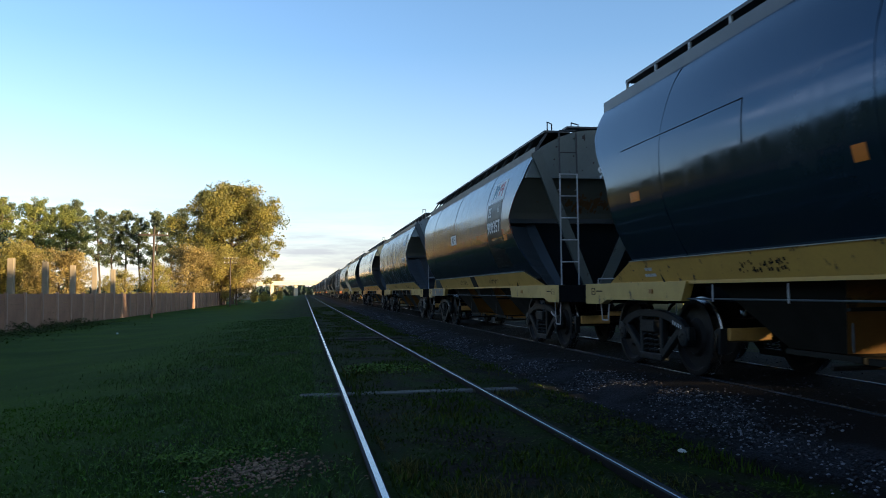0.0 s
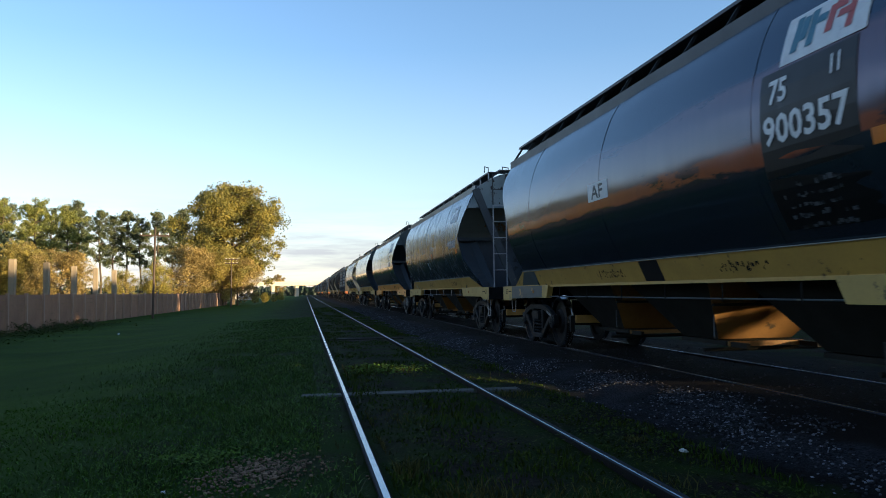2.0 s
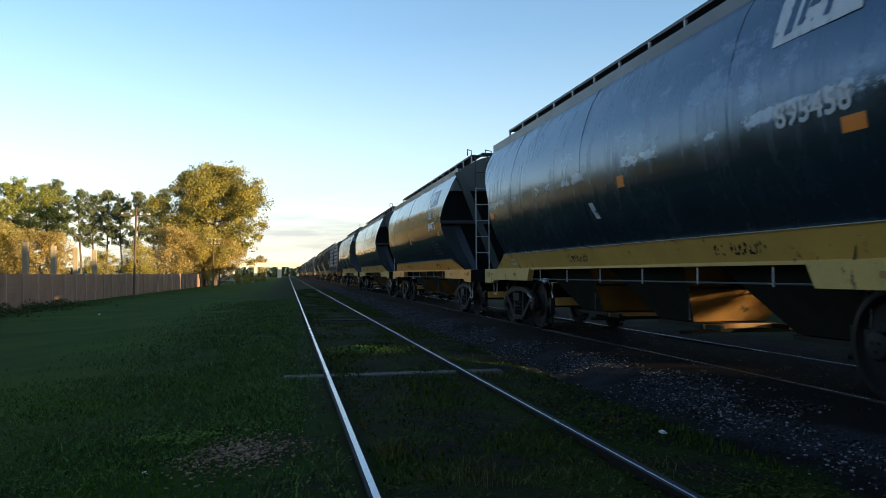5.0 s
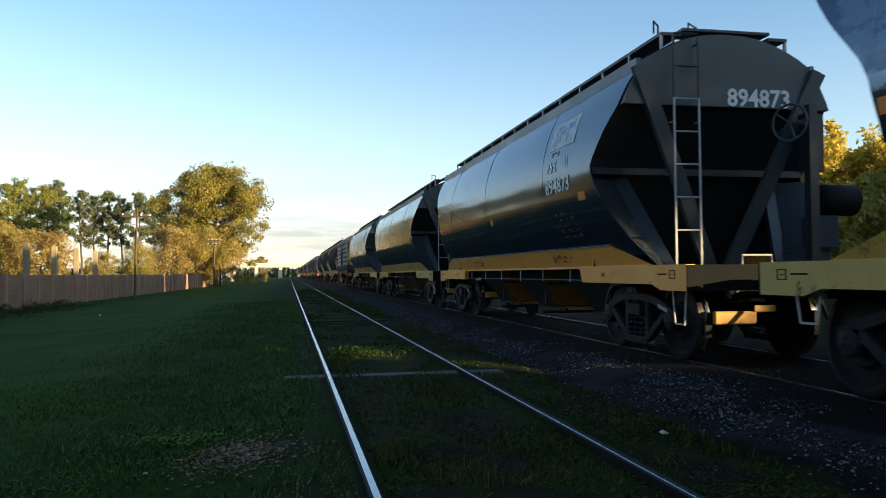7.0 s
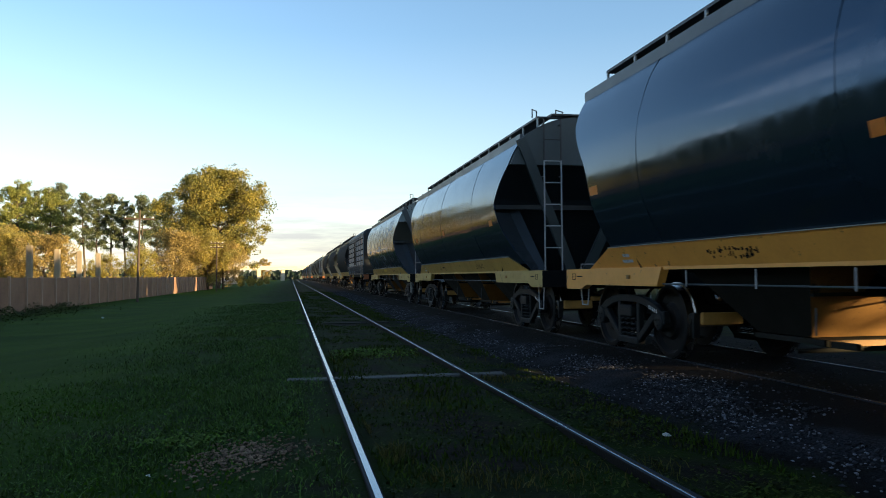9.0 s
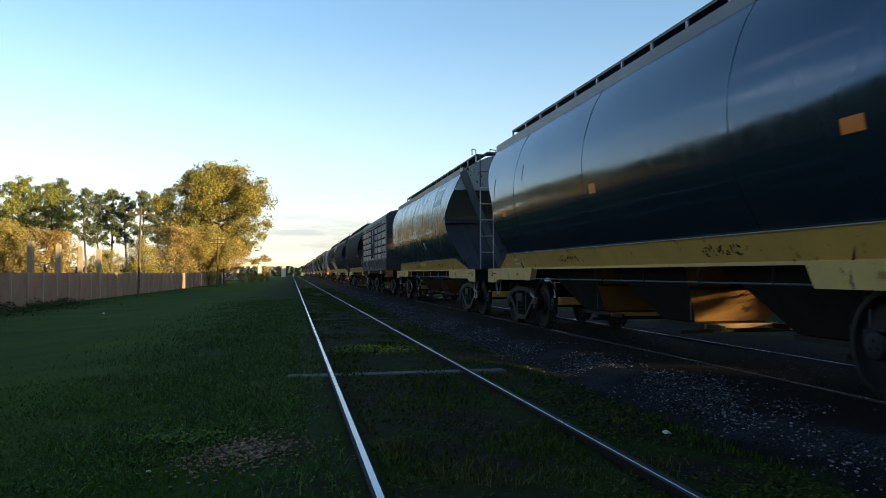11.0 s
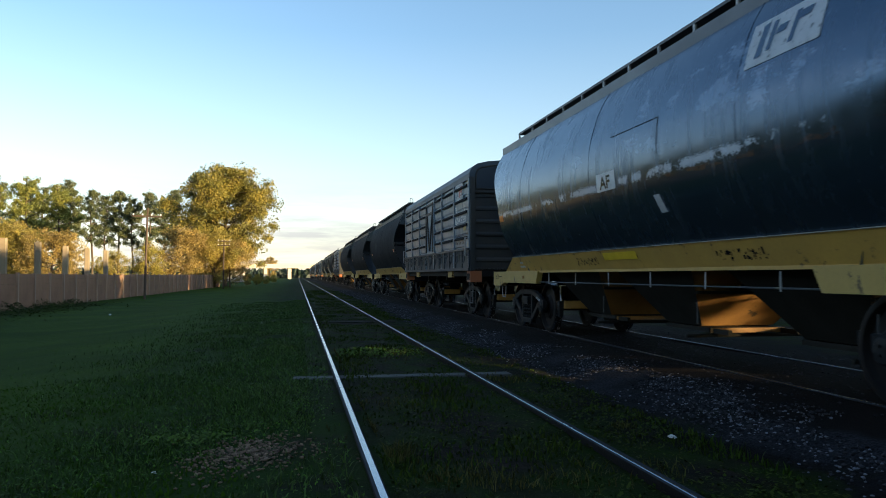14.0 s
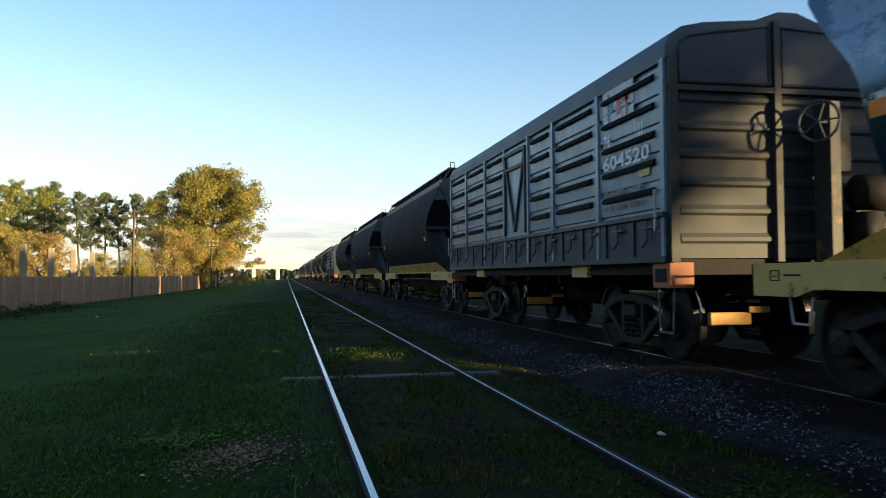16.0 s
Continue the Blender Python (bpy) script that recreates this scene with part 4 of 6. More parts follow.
    # discharge hoppers: shade put into the side plates' colour, sunlight into the slopes'
    for y in (-3.30, -0.35, 2.55):
        top, low = (1.12, 1.28, 1.35), (0.50, 0.45, 0.44)
        a, b = [[(i * x, y + j * d, z) for i, j in ((-1, -1), (1, -1), (1, 1), (-1, 1))] for x, d, z in (top, low)]
        bm = bmesh.new()
        va, vb = [bm.verts.new(p) for p in a], [bm.verts.new(p) for p in b]
        for k in (1, 3):
            bm.faces.new((va[k], va[(k + 1) % 4], vb[(k + 1) % 4], vb[k]))
        bm.faces.new(vb)
        hop = part("discharge_hopper", bm, "chute_side", wagon, "steel discharge hopper, shade put into its side plate colour")
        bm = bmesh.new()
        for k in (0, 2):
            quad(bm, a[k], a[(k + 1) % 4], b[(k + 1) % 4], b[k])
        part("hopper_slope", bm, "chute", hop, "ochre slope plate, sunlight put into its colour")
        bm = bmesh.new()      # a stiffening angle across the slope
        q = 0.52
        beam(bm, *[(s * (1.12 + (0.50 - 1.12) * q), y - 1.28 + 0.83 * q - 0.02, 1.35 - 0.91 * q) for s in (-1, 1)], 0.05, 0.035)
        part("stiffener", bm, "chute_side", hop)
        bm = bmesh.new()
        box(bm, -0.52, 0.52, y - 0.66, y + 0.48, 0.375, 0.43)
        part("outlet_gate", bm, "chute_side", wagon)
        bm = bmesh.new()
        box(bm, -0.50, 0.50, y - 0.70, y - 0.665, 0.365, 0.425)
        part("gate_bar", bm, "chute", wagon, "ochre bar of the sliding outlet gate, sunlight put into its colour")
        bm = bmesh.new()
        tube(bm, [(-0.80, y - 0.62, 0.33), (0.80, y - 0.62, 0.33)], 0.025, 8)
        for u in (-0.46, 0.46):
            beam(bm, (u, y - 1.05, 0.39), (u, y - 0.5, 0.39), 0.05, 0.06)
        part("gate_rail", bm, "chute_side", wagon)
        bm = bmesh.new()
        beam(bm, (-0.86, y - 1.0, 0.50), (-0.86, y - 1.0, 0.76), 0.013, 0.013)
        part("gate_lever", bm, "brace", wagon, "worn steel gate lever")
    # running boards over the roof
    for s in (-1, 1):
        bm = bmesh.new()
        if flat_roof:
            box(bm, *sorted((s * 0.55, s * 1.06)), -HL + 1.05, HL - 1.05, 4.08, 4.12)
        else:
            box(bm, *sorted((s * 0.62, s * 0.90)), -HL + 1.06, HL - 1.06, 4.11, 4.15)
        part("running_board", bm, "roof", wagon)
        bm = bmesh.new()
        if flat_roof:
            beam(bm, (s * 1.20, 0, 3.78), (s * 1.0, 0, 4.08), 0.04, 0.02, up=(0, 1, 0))
        else:
            box(bm, *sorted((s * 0.87, s * 0.90)), -0.020, 0.020, 3.90, 4.11)
        bracket = None
        for k in range(14):
            at = pose(0, -HL + 1.09 + k * (2 * HL - 2.18) / 13, 0)
            ob = part("board_bracket", bracket or bm, "ladder" if not flat_roof else "roof", wagon, "", at)
            bracket = ob.data
    for e in (-1, 1):
        bm = bmesh.new()
        box(bm, -0.62, 0.62, *sorted((e * (HL - 1.02), e * (HL - 1.40))), 4.17, 4.205)
        part("end_board", bm, "roof", wagon)
        for x, w in ((e * 0.42, 0.10), (e * 0.93, 0.07)):
            bm = bmesh.new()
            tube(bm, [(x - w, e * (HL - 1.06), 4.12), (x - w, e * (HL - 1.06), 4.28), (x + w, e * (HL - 1.22), 4.28), (x + w, e * (HL - 1.22), 4.12)], 0.013, 6)
            part("roof_grab", bm, "roof", wagon)
    if tank:
        bm = bmesh.new()
        tube(bm, [(1.02, -HL + 0.72, 1.98), (1.06, -HL + 0.72, 1.98), (1.54, -HL + 0.72, 1.98), (1.58, -HL + 0.72, 1.98)], [0.14, 0.20, 0.20, 0.14], 18)
        part("brake_cylinder", bm, "dark", wagon, "black brake cylinder", smooth=True)
        bm = bmesh.new()
        box(bm, 0.79, 0.91, -HL + 0.50, -HL + 0.62, 1.15, 3.16)
        box(bm, 0.92, 1.20, -HL + 0.78, -HL + 0.90, 2.36, 3.10)
        part("brake_stand", bm, "slope", wagon)
        bm = bmesh.new()
        box(bm, 0.94, 1.26, -HL + 0.60, -HL + 0.92, 1.36, 1.78)
        bmesh.ops.bevel(bm, geom=bm.edges[:], offset=0.015, segments=1, affect="EDGES")
        box(bm, 1.0, 1.2, -HL + 0.70, -HL + 0.84, 1.15, 1.37)
        part("valve_box", bm, "gusset", wagon, "slate grey brake valve box")
        bm = bmesh.new()
        hub = (0.56, -HL + 0.56, 2.93)
        ring = [(hub[0] + 0.10 * math.cos(a), hub[1] - 0.20 * math.cos(a), hub[2] + 0.23 * math.sin(a)) for a in [k * math.tau / 20 for k in range(21)]]
        tube(bm, ring, 0.017, 6)
        for k in (0, 4, 8, 12, 16):
            tube(bm, [hub, ring[k]], 0.010, 5)
        tube(bm, [hub, (0.80, -HL + 0.56, 2.93)], 0.018, 6)
        part("hand_wheel", bm, "brace", wagon, "worn steel hand brake wheel")
    if number:
        end_text(number, 0.225, -0.03, 3.215, -HL + 0.988, "white", wagon, "white stencilled number", 0.90)
    bogie(wagon, -BOGIE_Y)
    bogie(wagon, BOGIE_Y)
    if number != "895235":
        side_patch("reflector", -4.88, -5.13, 2.09, 2.21, "orange", wagon, "orange reflector plate")
    at = 5.06 if number else 4.41
    if number != "900357":
        side_patch("reflector", at + 0.13, at - 0.13, 2.15, 2.27, "orange", wagon, "orange reflector plate")
    if extras:
        extras(wagon)
    return wagon


def logo(wagon, y, worn=False):
    """A white plate with a teal and a red shape."""
    side_patch("logo_plate", y, y - 1.05, 2.96, 3.38, "white_worn" if worn else "white", wagon, "white painted logo plate", rows=4)
    if worn:
        bm = bmesh.new()
        for u, v, w, h in ((0.14, 0.07, 0.10, 0.30), (0.30, 0.10, 0.07, 0.26), (0.40, 0.22, 0.14, 0.07), (0.62, 0.08, 0.07, 0.27), (0.70, 0.26, 0.16, 0.07)):
            quad(bm, on_side(y - u, 2.96 + v, 0.011), on_side(y - u - w, 2.96 + v, 0.011), on_side(y - u - w - 0.04, 2.96 + v + h, 0.011), on_side(y - u - 0.04, 2.96 + v + h, 0.011))
        part("logo_shape", bm, "black_scuffed", wagon)
        return
    for name, mat, spots in (("logo_shape", "logo_blue", ((0.12, 0.08, 0.09, 0.30), (0.22, 0.16, 0.09, 0.2), (0.32, 0.08, 0.09, 0.30), (0.42, 0.24, 0.12, 0.07))),
                             ("logo_shape", "logo_red", ((0.55, 0.12, 0.09, 0.22), (0.62, 0.28, 0.16, 0.08), (0.68, 0.20, 0.20, 0.06), (0.80, 0.08, 0.08, 0.30)))):
        bm = bmesh.new()
        for u, v, w, h in spots:
            quad(bm, on_side(y - u, 2.96 + v, 0.011), on_side(y - u - w, 2.96 + v, 0.011), on_side(y - u - w - 0.02, 2.96 + v + h, 0.011), on_side(y - u - 0.02, 2.96 + v + h, 0.011))
        part(name, bm, mat, wagon)


def small_print(wagon, y, z, seed, rows=5):
    rng = random.Random(seed)
    spots = []
    for r in range(rows):
        u = 0.0
        while u < 0.75:
            w = rng.uniform(0.02, 0.07)
            if rng.random() < 0.7:
                spots.append((y - u, z - r * 0.085 + rng.uniform(-0.01, 0.01), w, rng.uniform(0.015, 0.045)))
            u += w + rng.choice((0.012, 0.012, 0.05))
    tagged(bars("small_print", spots, "faint", wagon, "rows of small white stencilled print"), kind="stuff")


def panel_seam(wagon, y0, y1, z0, z1):
    """A raised weld line along the side, with a short leg down at one end."""
    side_patch("panel_seam", y0, y1, z1 - 0.004, z1 + 0.004, "pit", wagon, "thin dark weld line", off=0.005, rows=1)
    side_patch("panel_seam", y1 - 0.004, y1 + 0.004, z0, z1 - 0.004, "pit", wagon, off=0.005, rows=4)


def extras_357(w):
    side_patch("black_panel", -3.55, -4.78, 1.58, 2.94, "panel_black", w, "fresh black number panel", off=0.004, rows=8)
    logo(w, -3.80)
    side_text("75", 0.20, -3.68, 2.66, "white", w, "white stencilled figures", 0.26)
    side_text("11", 0.15, -4.46, 2.72, "white", w, "white stencilled figures", 0.14)
    side_text("900357", 0.24, -3.60, 2.31, "white", w, "white stencilled number", 1.10)
    side_patch("white_plate", 0.72, 0.0, 2.31, 2.56, "white", w, "white plate with letters", rows=3)
    side_text("AF", 0.18, 0.58, 2.345, "panel_black", w, "black letters on the plate", 0.42)
    small_print(w, -3.7, 1.92, 5)
    bm = bmesh.new()
    quad(bm, (-1.188, HL - 0.75, 0.90), (-1.188, HL - 2.9, 0.94), (-1.188, HL - 2.9, 1.160), (-1.188, HL - 0.75, 1.160))
    part("primer_patch", bm, "primer", w, "blue-grey primer over the yellow sill")
    bm = bmesh.new()
    quad(bm, (-1.161, HL - 1.5, 1.175), (-1.161, HL - 2.7, 1.175), (-1.276, HL - 2.7, 1.43), (-1.276, HL - 2.0, 1.43))
    part("primer_patch", bm, "primer", w, "blue-grey primer over the ochre skirt")
    bm = bmesh.new()
    quad(bm, (-1.161, -0.2, 1.175), (-1.161, -0.75, 1.175), (-1.277, -0.75, 1.435), (-1.277, -0.2, 1.435))
    part("primer_patch", bm, "dark", w, "black painted patch on the ochre skirt")
    bm = bmesh.new()
    box(bm, 0.06, 1.08, -HL + 0.993, -HL + 0.999, 3.21, 3.52)
    part("black_panel", bm, "panel_black", w, "black panel behind the number")


def extras_458(w):
    logo(w, -4.05, True)
    side_text("895458", 0.19, -4.12, 2.26, "white_worn", w, "worn white number", 0.90)
    side_patch("reflector", -0.92, -1.10, 2.12, 2.26, "orange", w)
    side_patch("white_plate", 0.02, -0.11, 1.80, 2.02, "white_worn", w, skew=0.1)


def extras_873(w):
    logo(w, -3.66, True)
    side_text("752", 0.19, -3.62, 2.62, "white", w, "white figures", 0.42)
    side_text("11", 0.17, -4.38, 2.63, "white_worn", w, "worn white figures", 0.13)
    bars("faint_mark", [(-3.82, 2.90, 0.3, 0.02), (-3.82, 2.85, 0.04, 0.05), (-4.08, 2.85, 0.04, 0.05)], "faint", w)
    side_text("894873", 0.22, -3.56, 2.29, "white", w, "white stencilled number", 1.04)
    small_print(w, -3.8, 1.95, 9)
    side_patch("reflector", 0.0, -0.16, 2.03, 2.15, "orange", w)


def extras_235(w):
    logo(w, -3.50, True)
    bm = bmesh.new()
    box(bm, -0.45, 1.26, -HL + 0.993, -HL + 0.999, 3.202, 3.50)
    part("number_band", bm, "end_dark", w, "dark olive band behind the number")
    panel_seam(w, -0.43, -1.8, 2.45, 2.88)
    side_patch("white_plate", 0.0, -0.61, 2.20, 2.44, "white", w, "white plate with letters", rows=2)
    side_text("AF", 0.16, -0.12, 2.235, "black", w, "dark letters on the plate", 0.34)
    side_patch("white_plate", -1.66, -1.80, 1.80, 2.01, "white_worn", w, skew=0.06)
    bm = bmesh.new()
    quad(bm, (-1.225, 0.6, 1.30), (-1.225, -0.5, 1.30), (-1.268, -0.5, 1.40), (-1.268, 0.6, 1.40))
    part("yellow_plate", bm, "signal_yellow", w, "bright yellow patch on the skirt")


def extras_scraped(w):
    side_patch("reflector", 0.08, -0.14, 2.15, 2.28, "orange", w)
    side_patch("panel_seam", 5.10, 5.108, 2.55, 2.95, "pit", w, "thin dark weld line", off=0.005, rows=4)
    side_patch("panel_seam", 3.20, 3.208, 2.70, 2.98, "pit", w, off=0.005, rows=4)


def extras_plain(w):
    panel_seam(w, 4.8, 2.0, 2.42, 2.84)
    side_patch("reflector", 0.6, 0.45, 2.0, 2.13, "orange", w)


def boxcar(label):
    """A covered van with slotted sides."""
    wagon = tagged(new("covered_van"), label, "freight wagon", "freight wagons of the train")
    L, W = 5.63, 1.50
    bm = bmesh.new()
    box(bm, -W + 0.03, W - 0.03, -L + 0.03, L - 0.03, 1.24, 3.45)
    part("body", bm, "box", wagon)
    # roof: arched, with a low end cap
    bm = bmesh.new()
    arc = [(-W - 0.02, 3.42), (-W - 0.02, 3.56), (-1.46, 3.69), (-1.32, 3.79), (-1.05, 3.85), (-0.5, 3.90), (0, 3.92), (0.5, 3.90), (1.05, 3.85), (1.32, 3.79), (1.46, 3.69), (W + 0.02, 3.56), (W + 0.02, 3.42)]
    prism(bm, arc, "y", -L - 0.02, L + 0.02)
    part("roof", bm, "van_roof", wagon, "dark arched steel roof")
    for e in (-1, 1):
        bm = bmesh.new()
        prism(bm, [(-0.50, 3.88), (0.50, 3.88), (0.12, 4.02), (-0.12, 4.02)], "y", *sorted((e * (L - 0.9), e * (L + 0.01))))
        part("roof_cap", bm, "van_roof", wagon)
    # sides: posts, ribs with slots, door and lower flaps
    for s in (-1, 1):
        posts = (-L + 0.06, -3.75, -1.98, -0.72, 0.72, 2.2, 3.9, L - 0.06)
        for y in posts:
            bm = bmesh.new()
            box(bm, *sorted((s * (W - 0.04), s * (W + 0.035))), y - 0.045, y + 0.045, 1.24, 3.44)
            part("side_post", bm, "box", wagon)
        for y0, y1 in zip(posts, posts[1:]):
            if y0 == -0.72:
                continue
            for r in range(5):
                z = 1.92 + r * 0.32
                bm = bmesh.new()
                x0, x1 = s * (W - 0.03), s * (W + 0.012)
                prism(bm, [(x0, z - 0.12), (x1 - s * 0.012, z - 0.11), (x1, z + 0.135), (x0, z + 0.15)], "y", y0 + 0.05, y1 - 0.05)
                part("side_plank", bm, "box", wagon)
                # slots as black strips, the shade inside put into the colour
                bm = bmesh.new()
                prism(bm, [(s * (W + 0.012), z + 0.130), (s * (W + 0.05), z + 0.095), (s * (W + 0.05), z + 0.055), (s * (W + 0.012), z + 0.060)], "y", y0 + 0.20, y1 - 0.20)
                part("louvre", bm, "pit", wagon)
        bm = bmesh.new()
        box(bm, *sorted((s * (W - 0.03), s * (W + 0.02))), -0.70, 0.70, 1.76, 3.36)
        door = part("sliding_door", bm, "box", wagon, "slate grey sliding door with V braces")
        for p, q in (((-0.6, 3.2), (0.0, 1.85)), ((0.6, 3.2), (0.0, 1.85)), ((-0.62, 1.8), (-0.62, 3.3)), ((0.62, 1.8), (0.62, 3.3)), ((-0.6, 3.28), (0.6, 3.28)), ((-0.6, 3.0), (0.6, 3.0))):
            bm = bmesh.new()
            beam(bm, (s * (W + 0.035), *p), (s * (W + 0.035), *q), 0.06, 0.05, up=(1, 0, 0))
            part("door_brace", bm, "box_end", door)
        bm = bmesh.new()
        box(bm, *sorted((s * (W + 0.01), s * (W + 0.07))), -L, L, 1.70, 1.75)
        box(bm, *sorted((s * (W + 0.01), s * (W + 0.05))), -L, L, 1.20, 1.27)
        part("side_rail", bm, "box_dark", wagon)
        n = 14
        for k in range(n):
            y0, y1 = -L + 2 * L * k / n, -L + 2 * L * (k + 1) / n
            bm = bmesh.new()
            box(bm, *sorted((s * (W - 0.03), s * (W + 0.02))), y0 + 0.03, y1 - 0.03, 1.27, 1.70)
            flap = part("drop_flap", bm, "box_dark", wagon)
            bm = bmesh.new()
            tube(bm, [(s * (W + 0.06), (y0 + y1) / 2, 1.68), (s * (W + 0.06), (y0 + y1) / 2, 1.45), (s * (W + 0.09), (y0 + y1) / 2 + 0.06, 1.38)], 0.02, 6)
            beam(bm, (s * (W + 0.05), (y0 + y1) / 2 - 0.16, 1.60), (s * (W + 0.05), (y0 + y1) / 2 + 0.16, 1.60), 0.035, 0.03)
            part("flap_latch", bm, "brace", flap)
            bm = bmesh.new()
            box(bm, *sorted((s * W, s * (W + 0.045))), y0 - 0.025, y0 + 0.025, 1.27, 1.70)
            part("flap_post", bm, "box_dark", wagon)
    # ends: ribbed plates round a centre post
    for e in (-1, 1):
        y = e * L
        bm = bmesh.new()
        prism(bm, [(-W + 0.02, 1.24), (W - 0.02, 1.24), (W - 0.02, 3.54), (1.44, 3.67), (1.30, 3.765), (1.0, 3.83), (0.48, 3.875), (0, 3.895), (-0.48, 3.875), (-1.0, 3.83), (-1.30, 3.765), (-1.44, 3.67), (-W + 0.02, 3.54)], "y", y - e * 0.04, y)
        part("end_wall", bm, "box_end", wagon, "dark ribbed end wall with brown patches")
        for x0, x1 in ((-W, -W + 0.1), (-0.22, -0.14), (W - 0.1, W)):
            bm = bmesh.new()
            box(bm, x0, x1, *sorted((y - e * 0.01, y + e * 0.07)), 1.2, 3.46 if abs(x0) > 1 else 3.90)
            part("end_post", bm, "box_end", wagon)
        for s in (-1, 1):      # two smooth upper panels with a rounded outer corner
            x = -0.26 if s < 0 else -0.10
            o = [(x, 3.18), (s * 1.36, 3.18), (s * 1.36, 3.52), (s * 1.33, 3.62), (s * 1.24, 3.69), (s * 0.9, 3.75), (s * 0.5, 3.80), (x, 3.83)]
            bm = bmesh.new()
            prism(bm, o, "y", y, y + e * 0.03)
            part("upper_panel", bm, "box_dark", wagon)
            bm = bmesh.new()
            tube(bm, [(u, y + e * 0.03, v) for u, v in o + o[:1]], 0.022, 6)
            part("panel_rim", bm, "box_end", wagon)
        for r in range(6):
            for x0, x1 in ((-1.36, -0.26), (-0.10, 1.36)):
                z = 1.40 + r * 0.31
                bm = bmesh.new()
                prism(bm, [(e * L, z), (e * (L + 0.025), z + 0.03), (e * (L + 0.025), z + 0.07), (e * L, z + 0.12)], "x", x0, x1)
                part("end_rib", bm, "box_end", wagon)
        bm = bmesh.new()
        box(bm, -W, W, *sorted((y, y + e * 0.06)), 3.08, 3.14)
        part("end_rail", bm, "box_end", wagon)
        coupler(wagon, e, L + 0.02)
        for s in (-1, 1):
            bm = bmesh.new()
            box(bm, *sorted((s * 1.22, s * 1.50)), *sorted((e * (L - 0.38), e * (L + 0.02))), 0.92, 1.195)
            part("corner_casting", bm, "rust_orange", wagon, "orange rusty corner casting")
            bm = bmesh.new()
            box(bm, *sorted((s * 1.496, s * 1.508)), *sorted((e * (L - 0.32), e * (L - 0.06))), 0.98, 1.13)
            part("casting_hole", bm, "dark", wagon)
            bm = bmesh.new()
            x = s * 1.42
            for p, q in (((x, e * (L - 0.04), 0.92), (x, e * (L - 0.08), 0.42)), ((x, e * (L - 0.08), 0.42), (x, e * (L - 0.38), 0.42)), ((x, e * (L - 0.38), 0.42), (x, e * (L - 0.40), 0.92))):
                beam(bm, p, q, 0.026, 0.014, up=(1, 0, 0))
            part("stirrup_step", bm, "brace", wagon)
            bm = bmesh.new()
            tube(bm, [(s * 1.51, e * (L - 0.12), 1.55), (s * 1.60, e * (L - 0.12), 1.55), (s * 1.60, e * (L - 0.12), 2.0), (s * 1.51, e * (L - 0.12), 2.0)], 0.016, 6)
            part("grab_rail", bm, "ladder", wagon)
    bm = bmesh.new()
    tube(bm, [(0.55, -L - 0.32, 1.95), (0.59, -L - 0.32, 1.95), (1.03, -L - 0.32, 1.95), (1.07, -L - 0.32, 1.95)], [0.14, 0.20, 0.20, 0.14], 16)
    box(bm, 0.60, 0.86, -L - 0.40, -L - 0.10, 1.30, 1.74)
    box(bm, 0.70, 0.78, -L - 0.30, -L - 0.10, 1.2, 1.31)
    part("brake_cylinder", bm, "dark", wagon, smooth=True)
    bm = bmesh.new()
    box(bm, 0.25, 0.37, -L - 0.35, -L - 0.07, 1.2, 2.95)
    box(bm, 0.38, 0.62, -L - 0.20, -L - 0.08, 2.2, 2.9)
    part("brake_stand", bm, "box_end", wagon)
    bm = bmesh.new()
    tube(bm, [(0.10 + 0.10 * math.cos(a), -L - 0.36 - 0.20 * math.cos(a), 2.72 + 0.22 * math.sin(a)) for a in [k * math.tau / 20 for k in range(21)]], 0.017, 6)
    tube(bm, [(0.10, -L - 0.36, 2.72), (0.26, -L - 0.30, 2.72)], 0.018, 6)
    for k in range(5):
        a = k * math.tau / 5
        tube(bm, [(0.10, -L - 0.36, 2.72), (0.10 + 0.10 * math.cos(a), -L - 0.36 - 0.20 * math.cos(a), 2.72 + 0.22 * math.sin(a))], 0.010, 5)
    part("hand_wheel", bm, "brace", wagon)
    bm = bmesh.new()
    box(bm, -1.42, 1.42, -L + 0.02, L - 0.02, 1.06, 1.23)
    part("underframe", bm, "dark", wagon)
    bm = bmesh.new()
    box(bm, -0.24, 0.24, -L, L, 0.82, 1.055)
    part("centre_sill", bm, "dark", wagon)
    for y in (-1.6, 0, 1.6):
        for s in (-1, 1):
            bm = bmesh.new()
            box(bm, *sorted((s * 0.245, s * 1.3)), y - 0.06, y + 0.06, 0.95, 1.055)
            part("cross_bearer", bm, "dark", wagon)
    bm = bmesh.new()
    tube(bm, [(-0.2, -0.9, 0.75), (-0.2, 0.5, 0.75)], 0.2, 14)
    part("air_tank", bm, "dark", wagon, smooth=True)
    for y in (-2.9, 2.9):
        bm = bmesh.new()
        box(bm, -1.46, -1.40, y - 0.3, y + 0.3, 1.03, 1.19)
        part("yellow_plate", bm, "yellow", wagon)
    # markings on the near side
    X = -W - 0.016
    bm = bmesh.new()
    for r in range(3):
        z = 2.98 + r * 0.155
        quad(bm, (X, -3.95, z), (X, -4.85, z), (X, -4.85, z + 0.13), (X, -3.95, z + 0.13))
    part("logo_plate", bm, "white_worn", wagon, "white painted logo plate")
